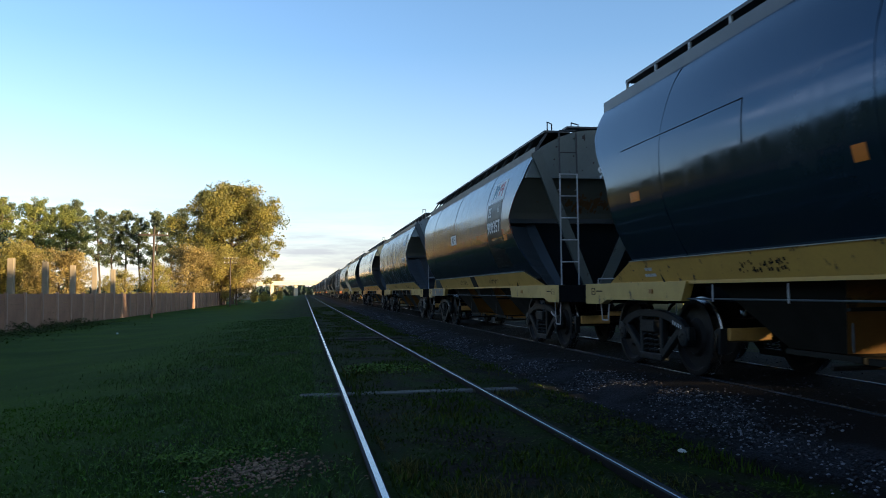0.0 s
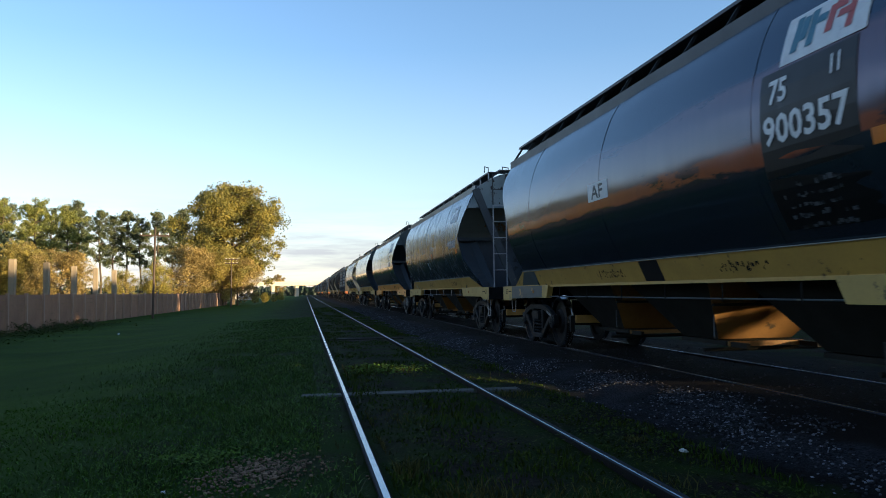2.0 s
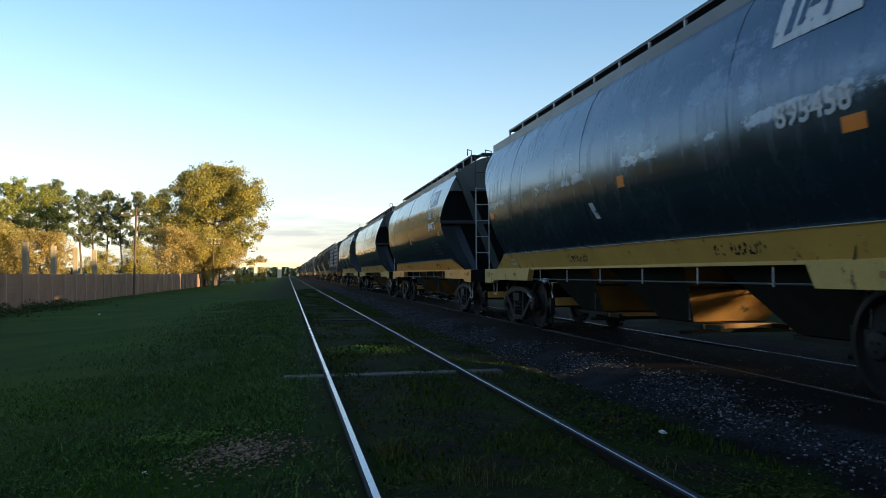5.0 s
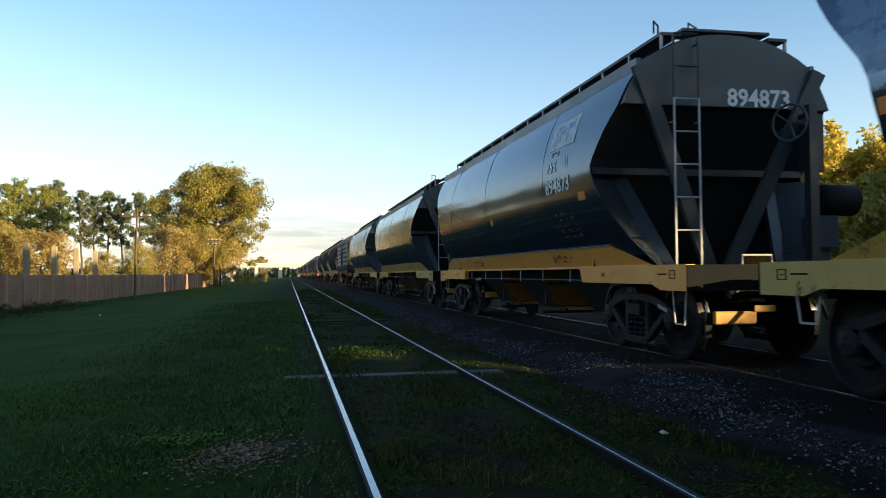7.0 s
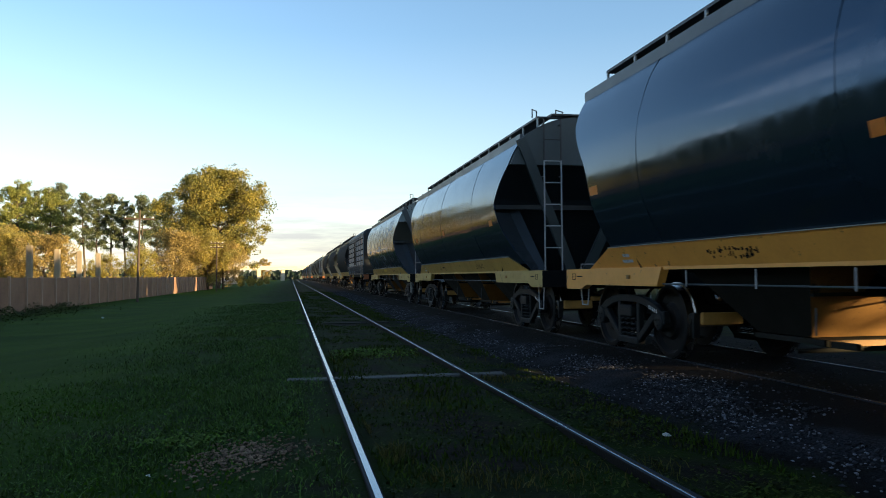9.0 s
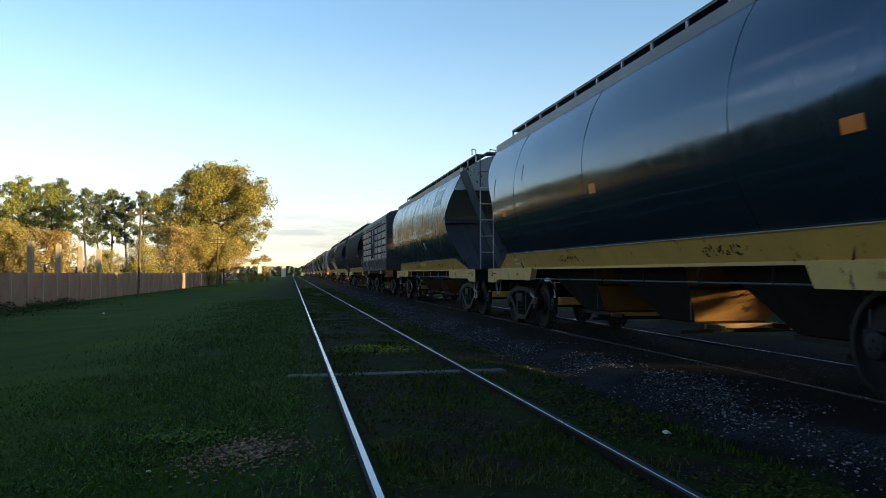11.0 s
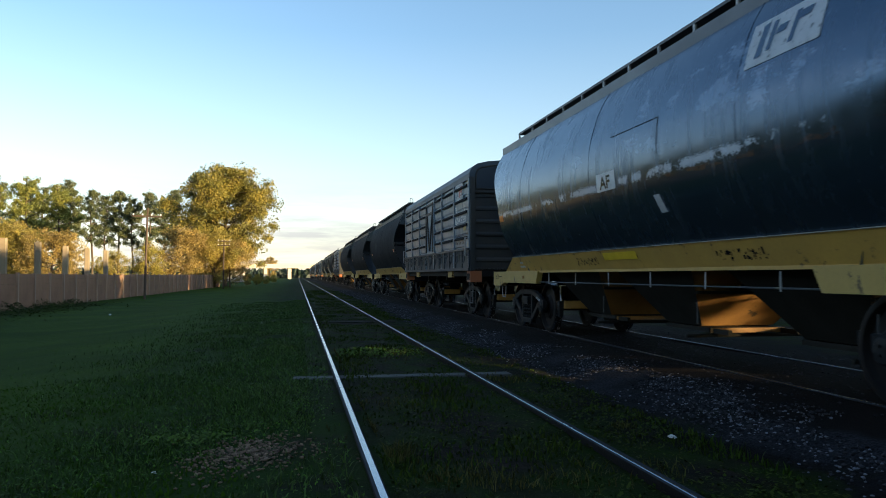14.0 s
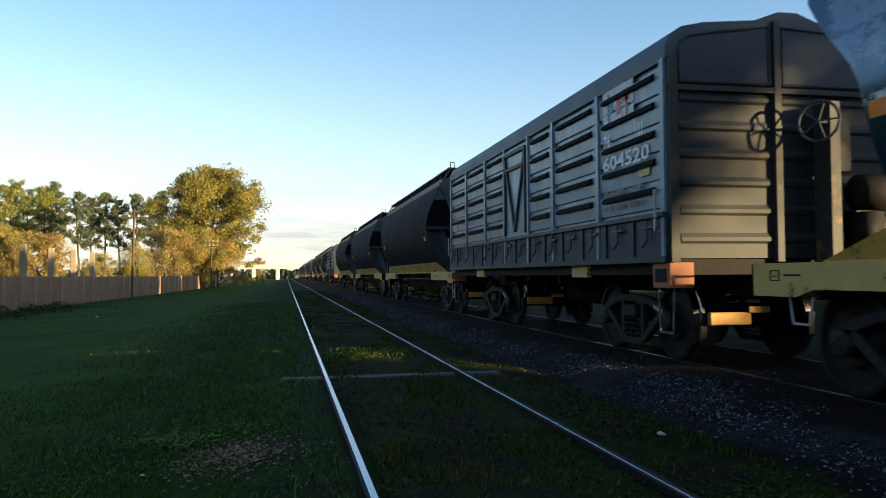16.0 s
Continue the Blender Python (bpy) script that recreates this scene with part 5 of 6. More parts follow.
    for mat, spots in (("logo_blue", ((0.15, 0.03, 0.08, 0.36), (0.25, 0.14, 0.07, 0.2))), ("logo_red", ((0.42, 0.08, 0.14, 0.26), (0.6, 0.2, 0.2, 0.16), (0.68, 0.03, 0.07, 0.3)))):
        bm = bmesh.new()
        for u, v, w, h in spots:
            quad(bm, (X - 0.004, -3.95 - u, 2.98 + v), (X - 0.004, -3.95 - u - w, 2.98 + v), (X - 0.004, -3.95 - u - w, 2.98 + v + h), (X - 0.004, -3.95 - u, 2.98 + v + h))
        part("logo_shape", bm, mat, wagon)

    def text(t, h, y, z, width):
        pts, faces = letters(t, h)
        k = width / max(p[0] for p in pts)
        me = bpy.data.meshes.new("lettering")
        me.from_pydata([(X - 0.002, y - p[0] * k, z + p[1]) for p in pts], [], faces)
        part("lettering", me, "white", wagon, "white stencilled figures")
    text("76", 0.15, -3.95, 2.70, 0.22)
    text("11", 0.15, -4.95, 2.70, 0.12)
    text("604520", 0.17, -3.92, 2.40, 1.32)
    bm = bmesh.new()
    for r in range(2):
        u = 0
        while u < 1.1:
            w = 0.035 + 0.05 * abs(math.sin(7.1 * u + 2 * r))
            quad(bm, (X, -3.95 - u, 1.87 + r * 0.2), (X, -3.95 - u - w, 1.87 + r * 0.2), (X, -3.95 - u - w, 1.93 + r * 0.2), (X, -3.95 - u, 1.93 + r * 0.2))
            u += w + (0.02 if math.sin(13 * u) < 0.4 else 0.09)
    tagged(part("small_print", bm, "faint", wagon, "worn white stencilled print"), kind="stuff")
    bm = bmesh.new()
    box(bm, X - 0.01, X, -5.25, -4.95, 2.20, 2.32)
    part("reflector", bm, "yellow", wagon)
    bogie(wagon, -L + 2.12)
    bogie(wagon, L - 2.12)
    return wagon


TRACK_X, RAIL_Z, SPEED = 5.57, 0.14, 5.22
PITCH = 15.70
TRAIN = []            # (wagon, y of its middle at the start)


def build_train():
    fronts = {"0": 13.88 - 0.87 - PITCH, "1": 13.88 - 0.87, "2": 29.66 - 0.87, "3": 45.43 - 0.87, "4": 61.05 - 0.87, "5": 76.70 - 0.87}
    w0 = hopper("black grain hopper wagon with yellow sills, rolling", "black", "end_dark", extras=extras_plain)
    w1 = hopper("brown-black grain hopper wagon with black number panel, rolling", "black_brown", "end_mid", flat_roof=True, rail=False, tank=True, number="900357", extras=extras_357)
    w2 = hopper("scuffed black hopper wagon with pale grey end, rolling", "black_faded", "end", number="895458", extras=extras_458)
    w3 = hopper("glossy black hopper wagon with dark grey end, rolling", "black", "end_dark", sill="orange_sill", tank=True, number="894873", extras=extras_873)
    w4 = hopper("black hopper wagon with scraped paint, rolling", "black", "end_dark", rail=False, tank=True, extras=extras_scraped)
    w5 = hopper("scuffed blue-black hopper wagon with torn white stripe, rolling", "black_striped", "end", number="895235", extras=extras_235)
    for k, w in zip("012345", (w0, w1, w2, w3, w4, w5)):
        TRAIN.append((w, fronts[k] + HL))
    van = boxcar("slate grey slotted covered van with drop flaps, rolling")
    van_front = 7.75 + 16 * SPEED
    TRAIN.append((van, van_front + 5.63))
    h7 = hopper("dusty dark hopper wagon with plain roof edge, rolling", "black_dull", "end_dark", rail=False, flat_roof=True)
    y = van_front + 11.26 + 1.33
    TRAIN.append((h7, y + HL))
    y += PITCH
    kinds = "h h v h h h v h h v h h h h v h".split()
    for i, k in enumerate(kinds):
        if k == "h":
            TRAIN.append((copy_thing(h7, pose(0, 0, 0)), y + HL))
            y += PITCH
        else:
            TRAIN.append((copy_thing(van, pose(0, 0, 0)), y + 5.63))
            y += 11.26 + 1.33
    # those that have gone by before the start
    y = fronts["0"]
    for w in (w3, w5, w2, w3):
        y -= PITCH
        TRAIN.append((copy_thing(w, pose(0, 0, 0)), y + HL))


# ---- ground and tracks ----
NEAR_RAILS, FAR_RAILS = (0.421, 1.933), (4.815, 6.325)


def ground_z(x, y):
    """Level between the tracks, falling a little towards the fence."""
    k = min(max((-x - 1.2) / 6.5, 0.0), 1.0)
    z = -0.42 * k * k * (3 - 2 * k)
    if abs(x) < 30 and -8 < y < 140:
        z += 0.03 * noise.noise((x * 0.7, y * 0.35, 0)) + 0.012 * noise.noise((x * 3, y * 3, 5))
        z += 0.075 * max(0.0, 1 - ((x - 1.15) / 1.9) ** 4) if -0.75 < x < 3.05 else 0
        z += 0.115 * max(0.0, 1 - ((x - 5.57) / 2.3) ** 6) if 3.27 < x < 7.87 else 0
        z += 0.022 * max(0.0, 1 - abs(x - 4.45) / 0.5)
    return z


def ground():
    xs = sorted({-2500, -800, -300, -120, -60, -35, *[-22 + 2 * k for k in range(6)], *[-10 + 0.5 * k for k in range(16)], *[-2 + 0.25 * k for k in range(42)], *[9 + k for k in range(10)], 22, 30, 50, 100, 300, 900, 2500})
    ys = sorted({-2500, -600, -200, -80, -40, -20, -10, -5, *[-2 + 0.3 * k for k in range(75)], *[20.5 + k for k in range(30)], *[52 + 4 * k for k in range(25)], 160, 200, 260, 350, 500, 900, 1800, 3500})
    verts = [(x, y, ground_z(x, y)) for y in ys for x in xs]
    n = len(xs)
    faces = [(j * n + i, j * n + i + 1, (j + 1) * n + i + 1, (j + 1) * n + i) for j in range(len(ys) - 1) for i in range(n - 1)]
    me = bpy.data.meshes.new("ground")
    me.from_pydata(verts, [], faces)
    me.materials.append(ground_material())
    me.shade_smooth()
    tagged(new("ground", me), "mown grass field with bare soil beside the tracks", "ground", kind="structure")


def ground_material():
    m = bpy.data.materials.new("grass_and_soil")
    m.use_nodes = True
    n, l = m.node_tree.nodes, m.node_tree.links
    b = n["Principled BSDF"]
    b.inputs["Roughness"].default_value = 0.9
    b.inputs["Specular IOR Level"].default_value = 0.05
    tc = n.new("ShaderNodeTexCoord")
    sep = n.new("ShaderNodeSeparateXYZ")
    l.new(tc.outputs["Object"], sep.inputs[0])

    def noise_node(scale, detail=6, rough=0.6):
        t = n.new("ShaderNodeTexNoise")
        t.inputs["Scale"].default_value, t.inputs["Detail"].default_value, t.inputs["Roughness"].default_value = scale, detail, rough
        l.new(tc.outputs["Object"], t.inputs["Vector"])
        return t.outputs["Fac"]

    def rng(src, a, b_, lo=0.0, hi=1.0):
        r = n.new("ShaderNodeMapRange")
        for k, v in zip(("From Min", "From Max", "To Min", "To Max"), (a, b_, lo, hi)):
            r.inputs[k].default_value = v
        l.new(src, r.inputs["Value"])
        return r.outputs["Result"]

    def mix(f, a, c):
        x = n.new("ShaderNodeMix")
        x.data_type = "RGBA"
        l.new(f, x.inputs["Factor"])
        for k, v in (("A", a), ("B", c)):
            if isinstance(v, tuple):
                x.inputs[k].default_value = (*v, 1)
            else:
                l.new(v, x.inputs[k])
        return x.outputs["Result"]

    def math_node(op, a, c):
        x = n.new("ShaderNodeMath")
        x.operation = op
        for i, v in enumerate((a, c)):
            if isinstance(v, float):
                x.inputs[i].default_value = v
            else:
                l.new(v, x.inputs[i])
        return x.outputs[0]

    lawn = mix(rng(noise_node(0.35), 0.35, 0.65), (0.017, 0.044, 0.002), (0.054, 0.098, 0.004))
    lawn = mix(rng(noise_node(18, 4), 0.35, 0.7), lawn, (0.018, 0.045, 0.002))
    soil = mix(rng(noise_node(9), 0.35, 0.65), (0.022, 0.016, 0.012), (0.010, 0.008, 0.007))
    weedy = mix(rng(noise_node(1.3), 0.38, 0.60), soil, (0.015, 0.029, 0.003))
    rough = mix(rng(noise_node(1.1), 0.32, 0.52), soil, (0.013, 0.034, 0.002))
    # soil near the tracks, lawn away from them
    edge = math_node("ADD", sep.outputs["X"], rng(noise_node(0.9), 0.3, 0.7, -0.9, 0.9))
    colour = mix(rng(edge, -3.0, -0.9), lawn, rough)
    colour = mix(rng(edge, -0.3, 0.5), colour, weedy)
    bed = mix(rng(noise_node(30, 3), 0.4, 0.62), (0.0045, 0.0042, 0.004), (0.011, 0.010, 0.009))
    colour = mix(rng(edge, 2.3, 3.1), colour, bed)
    colour = mix(rng(edge, 8.2, 9.2), colour, weedy)
    strip = math_node("ADD", sep.outputs["X"], rng(noise_node(0.8), 0.3, 0.7, -0.35, 0.35))
    stony = math_node("MULTIPLY", math_node("MULTIPLY", rng(strip, 2.95, 3.3), rng(strip, 4.2, 3.9)), rng(noise_node(0.9, 3), 0.38, 0.58, 0.15, 1.0))
    chips = mix(rng(noise_node(55, 3), 0.42, 0.6), (0.010, 0.010, 0.012), (0.036, 0.037, 0.043))
    colour = mix(stony, colour, chips)
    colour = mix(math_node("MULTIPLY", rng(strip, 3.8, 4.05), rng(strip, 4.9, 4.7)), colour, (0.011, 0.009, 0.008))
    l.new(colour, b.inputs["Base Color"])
    bp = n.new("ShaderNodeBump")
    bp.inputs["Strength"].default_value, bp.inputs["Distance"].default_value = 0.6, 0.04
    l.new(noise_node(35, 5), bp.inputs["Height"])
    l.new(bp.outputs["Normal"], b.inputs["Normal"])
    return m


def rail(x, y0, y1):
    top, foot = RAIL_Z, RAIL_Z - 0.155
    bm = bmesh.new()
    shine = 0.018 if x == NEAR_RAILS[0] else 0.005
    o = [(-0.07, foot), (0.07, foot), (0.07, foot + 0.015), (0.012, foot + 0.035), (0.012, top - 0.045), (0.031, top - 0.035), (0.031, top - 0.010), (0.024, top - 0.001), (-0.018 + 2 * shine, top), (-0.018, top), (-0.0225, top - 0.0025), (-0.033, top - 0.010), (-0.033, top - 0.035), (-0.012, top - 0.045), (-0.012, foot + 0.035), (-0.07, foot + 0.015)]
    ys = [y0, -5, 10, 30, 80, 200, y1]
    rings = [[bm.verts.new((x + a, y, z)) for a, z in o] for y in ys]
    k = len(o)
    for r0, r1 in zip(rings, rings[1:]):
        for i in range(k):
            f = bm.faces.new((r0[i], r0[(i + 1) % k], r1[(i + 1) % k], r1[i]))
            f.material_index = 0 if i == 8 or (i == 9 and shine < 0.01) else 2 if 7 <= i <= 10 else 1
    return part("rail", bm, ("rail_top", "rail_side", "rail_dull"))


def tracks():
    for name, rails, label in (("siding_track", NEAR_RAILS, "overgrown siding track with worn bright rails"), ("main_track", FAR_RAILS, "ballasted track that carries the train")):
        t = tagged(new(name), label, "railway track", kind="structure")
        for x in rails:
            ob = rail(x, -60, 420)
            ob.parent = t
        mid = sum(rails) / 2
        rng = random.Random(4)
        me = None
        for k in range(60):
            y = 1.6 + k * 0.655
            if name == "siding_track":
                z = 0.045 + (0.012 if k in (11, 27) else rng.uniform(-0.075, -0.045))
            else:
                z = 0.055
            if me is None:
                bm = bmesh.new()
                v = box(bm, -1.25, 1.25, -0.115, 0.115, -0.13, 0.0)
                bmesh.ops.bevel(bm, geom=bm.edges[:], offset=0.015, segments=1, affect="EDGES")
                ob = part("sleeper", bm, "sleeper", t)
                me = ob.data
            else:
                ob = part("sleeper", me, "sleeper", t)
                if name == "siding_track" and k == 11:
                    ob.data = me.copy()
                    ob.data.materials[0] = M["pale_sleeper"]
            ob.matrix_basis = pose(mid + rng.uniform(-0.03, 0.03), y, z + 0.03, 0, 0, rng.uniform(-1, 1))


def stones(name, label, count, place, seed, size=(0.018, 0.045), mat="stone", squash=0.7):
    """Loose stones in one mesh; place(rng) gives x, y."""
    rng = random.Random(seed)
    base = [(0, 0, 1), (0.9, 0, 0.35), (0.28, 0.85, 0.4), (-0.72, 0.52, 0.3), (-0.72, -0.52, 0.4), (0.28, -0.85, 0.3), (0.5, 0.4, -0.6), (-0.5, 0.3, -0.6), (0.1, -0.6, -0.6)]
    tri = [(0, 1, 2), (0, 2, 3), (0, 3, 4), (0, 4, 5), (0, 5, 1), (1, 6, 2), (2, 6, 7), (2, 7, 3), (3, 7, 4), (4, 7, 8), (4, 8, 5), (5, 8, 1), (1, 8, 6)]
    verts, faces = [], []
    for _ in range(count):
        x, y = place(rng)
        s, a = rng.uniform(*size), rng.uniform(0, math.tau)
        z = ground_z(x, y) + s * 0.25
        c, d = math.cos(a), math.sin(a)
        sx, sy, sz = s * rng.uniform(0.8, 1.3), s * rng.uniform(0.7, 1.1), s * squash * rng.uniform(0.7, 1.2)
        o = len(verts)
        for u, v, w in base:
            u, v, w = u * sx * rng.uniform(0.8, 1.2), v * sy * rng.uniform(0.8, 1.2), w * sz
            verts.append((x + u * c - v * d, y + u * d + v * c, z + w))
        faces += [tuple(o + i for i in f) for f in tri]
    me = bpy.data.meshes.new(name)
    me.from_pydata(verts, [], faces)
    me.materials.append(M[mat])
    return tagged(new(name, me), label, "stones", kind="stuff")


def blades(name, label, mat, count, place, seed, height, width=0.006, lean=0.5):
    """Grass blades, each a bent strip of two faces."""
    rng = random.Random(seed)
    verts, faces = [], []
    for _ in range(count):
        x, y = place(rng)
        if min(abs(x - v) for v in NEAR_RAILS) < 0.075:
            continue
        z = ground_z(x, y) - 0.005
        a = rng.uniform(0, math.tau)
        h = height(x, y, rng)
        if h <= 0:
            continue
        dx, dy = math.cos(a), math.sin(a)
        w = width * rng.uniform(0.7, 1.4) * (1 + y * 0.10)
        b, t = rng.uniform(0, math.tau), h * lean * rng.random()
        lx, ly = math.cos(b) * t, math.sin(b) * t
        o = len(verts)
        verts += [(x - dx * w, y - dy * w, z), (x + dx * w, y + dy * w, z), (x + dx * w * 0.7 + lx * 0.35, y + dy * w * 0.7 + ly * 0.35, z + h * 0.6),
                  (x - dx * w * 0.7 + lx * 0.35, y - dy * w * 0.7 + ly * 0.35, z + h * 0.6), (x + lx, y + ly, z + h)]
        faces += [(o, o + 1, o + 2, o + 3), (o + 3, o + 2, o + 4)]
    me = bpy.data.meshes.new(name)
    me.from_pydata(verts, [], faces)
    me.materials.append(M[mat])
    return tagged(new(name, me), label, "grass", kind="stuff")


def vegetation():
    def near(x0, x1, y0, y1, power=2.2):
        return lambda r: (r.uniform(x0, x1), y0 + (y1 - y0) * r.random() ** power)

    def lawn_h(x, y, r):
        return (0.016 + 0.03 * max(0, noise.noise((x * 0.8, y * 0.8, 2)))) * r.uniform(0.5, 1.3)

    def weed_h(x, y, r):
        k = noise.noise((x * 1.1, y * 0.9, 7))
        return 0 if k < -0.1 else (0.025 + 0.09 * max(0, k)) * r.uniform(0.4, 1.3)

    blades("lawn_grass", "short green lawn grass", "lawn", 15000, near(-4.2, -0.3, 2.2, 10, 1.5), 1, lawn_h, 0.005)
    blades("track_weeds", "low green weeds between the rails", "grass", 30000, near(0.48, 3.0, 2.2, 60, 2.2), 2, weed_h, 0.0045, 1.0)

    def edge_place(r):      # thick along the rail, thinning out into the lawn
        y = 2.4 + 34 * r.random() ** 2.0
        return 0.34 - abs(r.gauss(0, 1.35)), y

    def edge_h(x, y, r):
        k = noise.noise((x * 1.2, y * 0.8, 21))
        bare = ((x + 0.32) / 0.42) ** 2 + ((y - 5.2) / 0.55) ** 2 < 1 or (x > -0.75 + 0.25 * noise.noise((y * 2, x, 3)) and y < 5.4) or x > 0.12
        return 0 if (bare and r.random() < 0.85) or k < r.uniform(-0.6, 0.05) else (0.030 + 0.060 * max(0, k)) * r.uniform(0.4, 1.6)

    blades("edge_grass", "rough grey-green grass beside the rail", "edge_grass", 75000, edge_place, 4, edge_h, 0.0034, 1.5)
    blades("dry_weeds", "dry yellowish weeds between the rails", "dry", 2600, near(0.2, 3.0, 2.4, 20), 3, lambda x, y, r: 0 if noise.noise((x * 1.4, y * 1.2, 3)) < 0.12 else r.uniform(0.02, 0.06), 0.003, 0.9)

    def ballast(r):
        while True:
            y = 2.5 + 60 * r.random() ** 1.7
            x = r.gauss(max(3.25, 3.72 - 0.05 * max(0.0, y - 6)), 0.28)
            if 2.6 < x < 4.4 and (y > 5.4 or r.random() < 0.25) and noise.noise((x * 1.9, y * 0.9, 11)) > r.uniform(-0.25, 0.3):
                return x, y

    stones("ballast", "grey broken ballast stones beside the train", 16000, ballast, 8, (0.008, 0.022))
    def leaves(name, label, count, place, seed, size, top, mat="clover"):
        """Low broad leaves, each a tilted lozenge."""
        r = random.Random(seed)
        verts, faces = [], []
        for _ in range(count):
            x, y = place(r)
            k = noise.noise((x * 1.3, y * 0.8, 21))
            if (((x + 0.32) / 0.38) ** 2 + ((y - 5.2) / 0.5) ** 2 < 1 or (-0.8 < x < 0.4 and y < 5.3)) and r.random() < 0.85:      # a bare patch of soil
                continue
            if k < r.uniform(-0.5, 0.2):
                continue
            z = ground_z(x, y) + r.uniform(0.004, top) * (0.6 + k)
            s, a, t = size * r.uniform(0.6, 1.5), r.uniform(0, math.tau), r.uniform(-0.7, 0.7)
            c, d = math.cos(a), math.sin(a)
            o = len(verts)
            verts += [(x - c * s, y - d * s, z - t * s), (x + d * s * 0.6, y - c * s * 0.6, z), (x + c * s, y + d * s, z + t * s), (x - d * s * 0.6, y + c * s * 0.6, z)]
            faces.append((o, o + 1, o + 2, o + 3))
        me = bpy.data.meshes.new(name)
        me.from_pydata(verts, [], faces)
        me.materials.append(M[mat])
        tagged(new(name, me), label, "weeds", kind="stuff")

    leaves("clover", "low broad-leaved weeds beside the rail", 60000, edge_place, 71, 0.0105, 0.045)
    def foot(r):      # rank weeds at the foot of the wall
        y = r.uniform(14, 46)
        return fence_x(y) + 0.3 + abs(r.gauss(0, 1.2)), y

    leaves("rank_weeds", "dark rank weeds at the foot of the wall", 16000, foot, 77, 0.05, 0.38, "clover_dark")
    leaves("track_clover", "low broad-leaved weeds between the rails", 16000, near(0.5, 2.9, 3.0, 45, 2.4), 72, 0.013, 0.04, "clover_dark")
    # weeds set where a patch of sun falls, its brightness put into their colour
    leaves("leafy_weeds", "leafy green weed patch between the rails, sun put into its colour", 1500, lambda q: (q.gauss(1.05, 0.32), q.gauss(11.25, 0.30)), 73, 0.022, 0.12, "fresh")
    leaves("bright_weeds", "fresh green weed patch beside the bare soil", 500, lambda q: (q.gauss(-0.75, 0.2), q.gauss(5.95, 0.14)), 76, 0.018, 0.06, "fresh")
    leaves("trackside_weeds", "weeds on the ballast edge", 5000, near(2.1, 2.9, 3.2, 16, 1.5), 74, 0.014, 0.05, "clover_dark")
    for n, (x, y, r, h) in enumerate(((0.95, 4.35, 0.16, 0.11), (0.60, 4.75, 0.07, 0.13), (0.85, 4.25, 0.12, 0.06), (1.15, 4.15, 0.12, 0.09), (2.0, 4.3, 0.1, 0.1), (1.05, 11.1, 0.5, 0.08), (2.25, 8.4, 0.15, 0.1), (0.8, 7.0, 0.3, 0.06), (1.5, 4.2, 0.14, 0.08), (0.66, 5.0, 0.05, 0.14), (-0.62, 5.9, 0.14, 0.06), (-0.30, 5.75, 0.05, 0.07), (2.45, 5.6, 0.05, 0.08))):
        blades("weed_tuft", "small tuft of yellow-green weeds", "tuft", int(260 * (r + 0.1) * 2), lambda q, x=x, y=y, r=r: (max(0.56, q.gauss(x, r)), q.gauss(y, r)), 60 + n, lambda a, c, q, h=h: h * q.uniform(0.2, 0.8), 0.003, 1.1)
    stones("pale_ballast", "pale broken ballast stones beside the train", 9000, ballast, 18, (0.006, 0.016), "pale_stone")
    stones("gravel", "loose gravel under the train", 2500, lambda r: (r.uniform(4.4, 7.2), 3 + 50 * r.random() ** 1.6), 9, (0.008, 0.02))
    stones("bare_gravel", "small stones on a bare patch of soil", 1000, lambda r: (r.gauss(-0.32, 0.20), r.gauss(5.25, 0.26)), 10, (0.005, 0.017), "soil_crumb")
    # a crumpled scrap beside the track, and a few far off
    for x, y, s in ((2.66, 5.22, 0.036), (-7.6, 34, 0.06), (-5.4, 14.6, 0.035), (-5.7, 12.6, 0.03), (-0.86, 5.05, 0.018)):
        bm = bmesh.new()
        bmesh.ops.create_icosphere(bm, subdivisions=2, radius=s)
        for v in bm.verts:
            v.co *= 0.75 + 1.1 * noise.noise(v.co * (0.9 / s) + Vector((x, y, 0)))
            v.co.z *= 0.55
        ob = part("crumpled_paper", bm, "litter", None, "crumpled white scrap of paper on the ground", pose(x, y, ground_z(x, y) + s * 0.6))
        tagged(ob, category="litter")


# ---- left side: wall, pillars, poles ----
def fence_x(y):
    return -13.1 + (y - 35) * 0.021


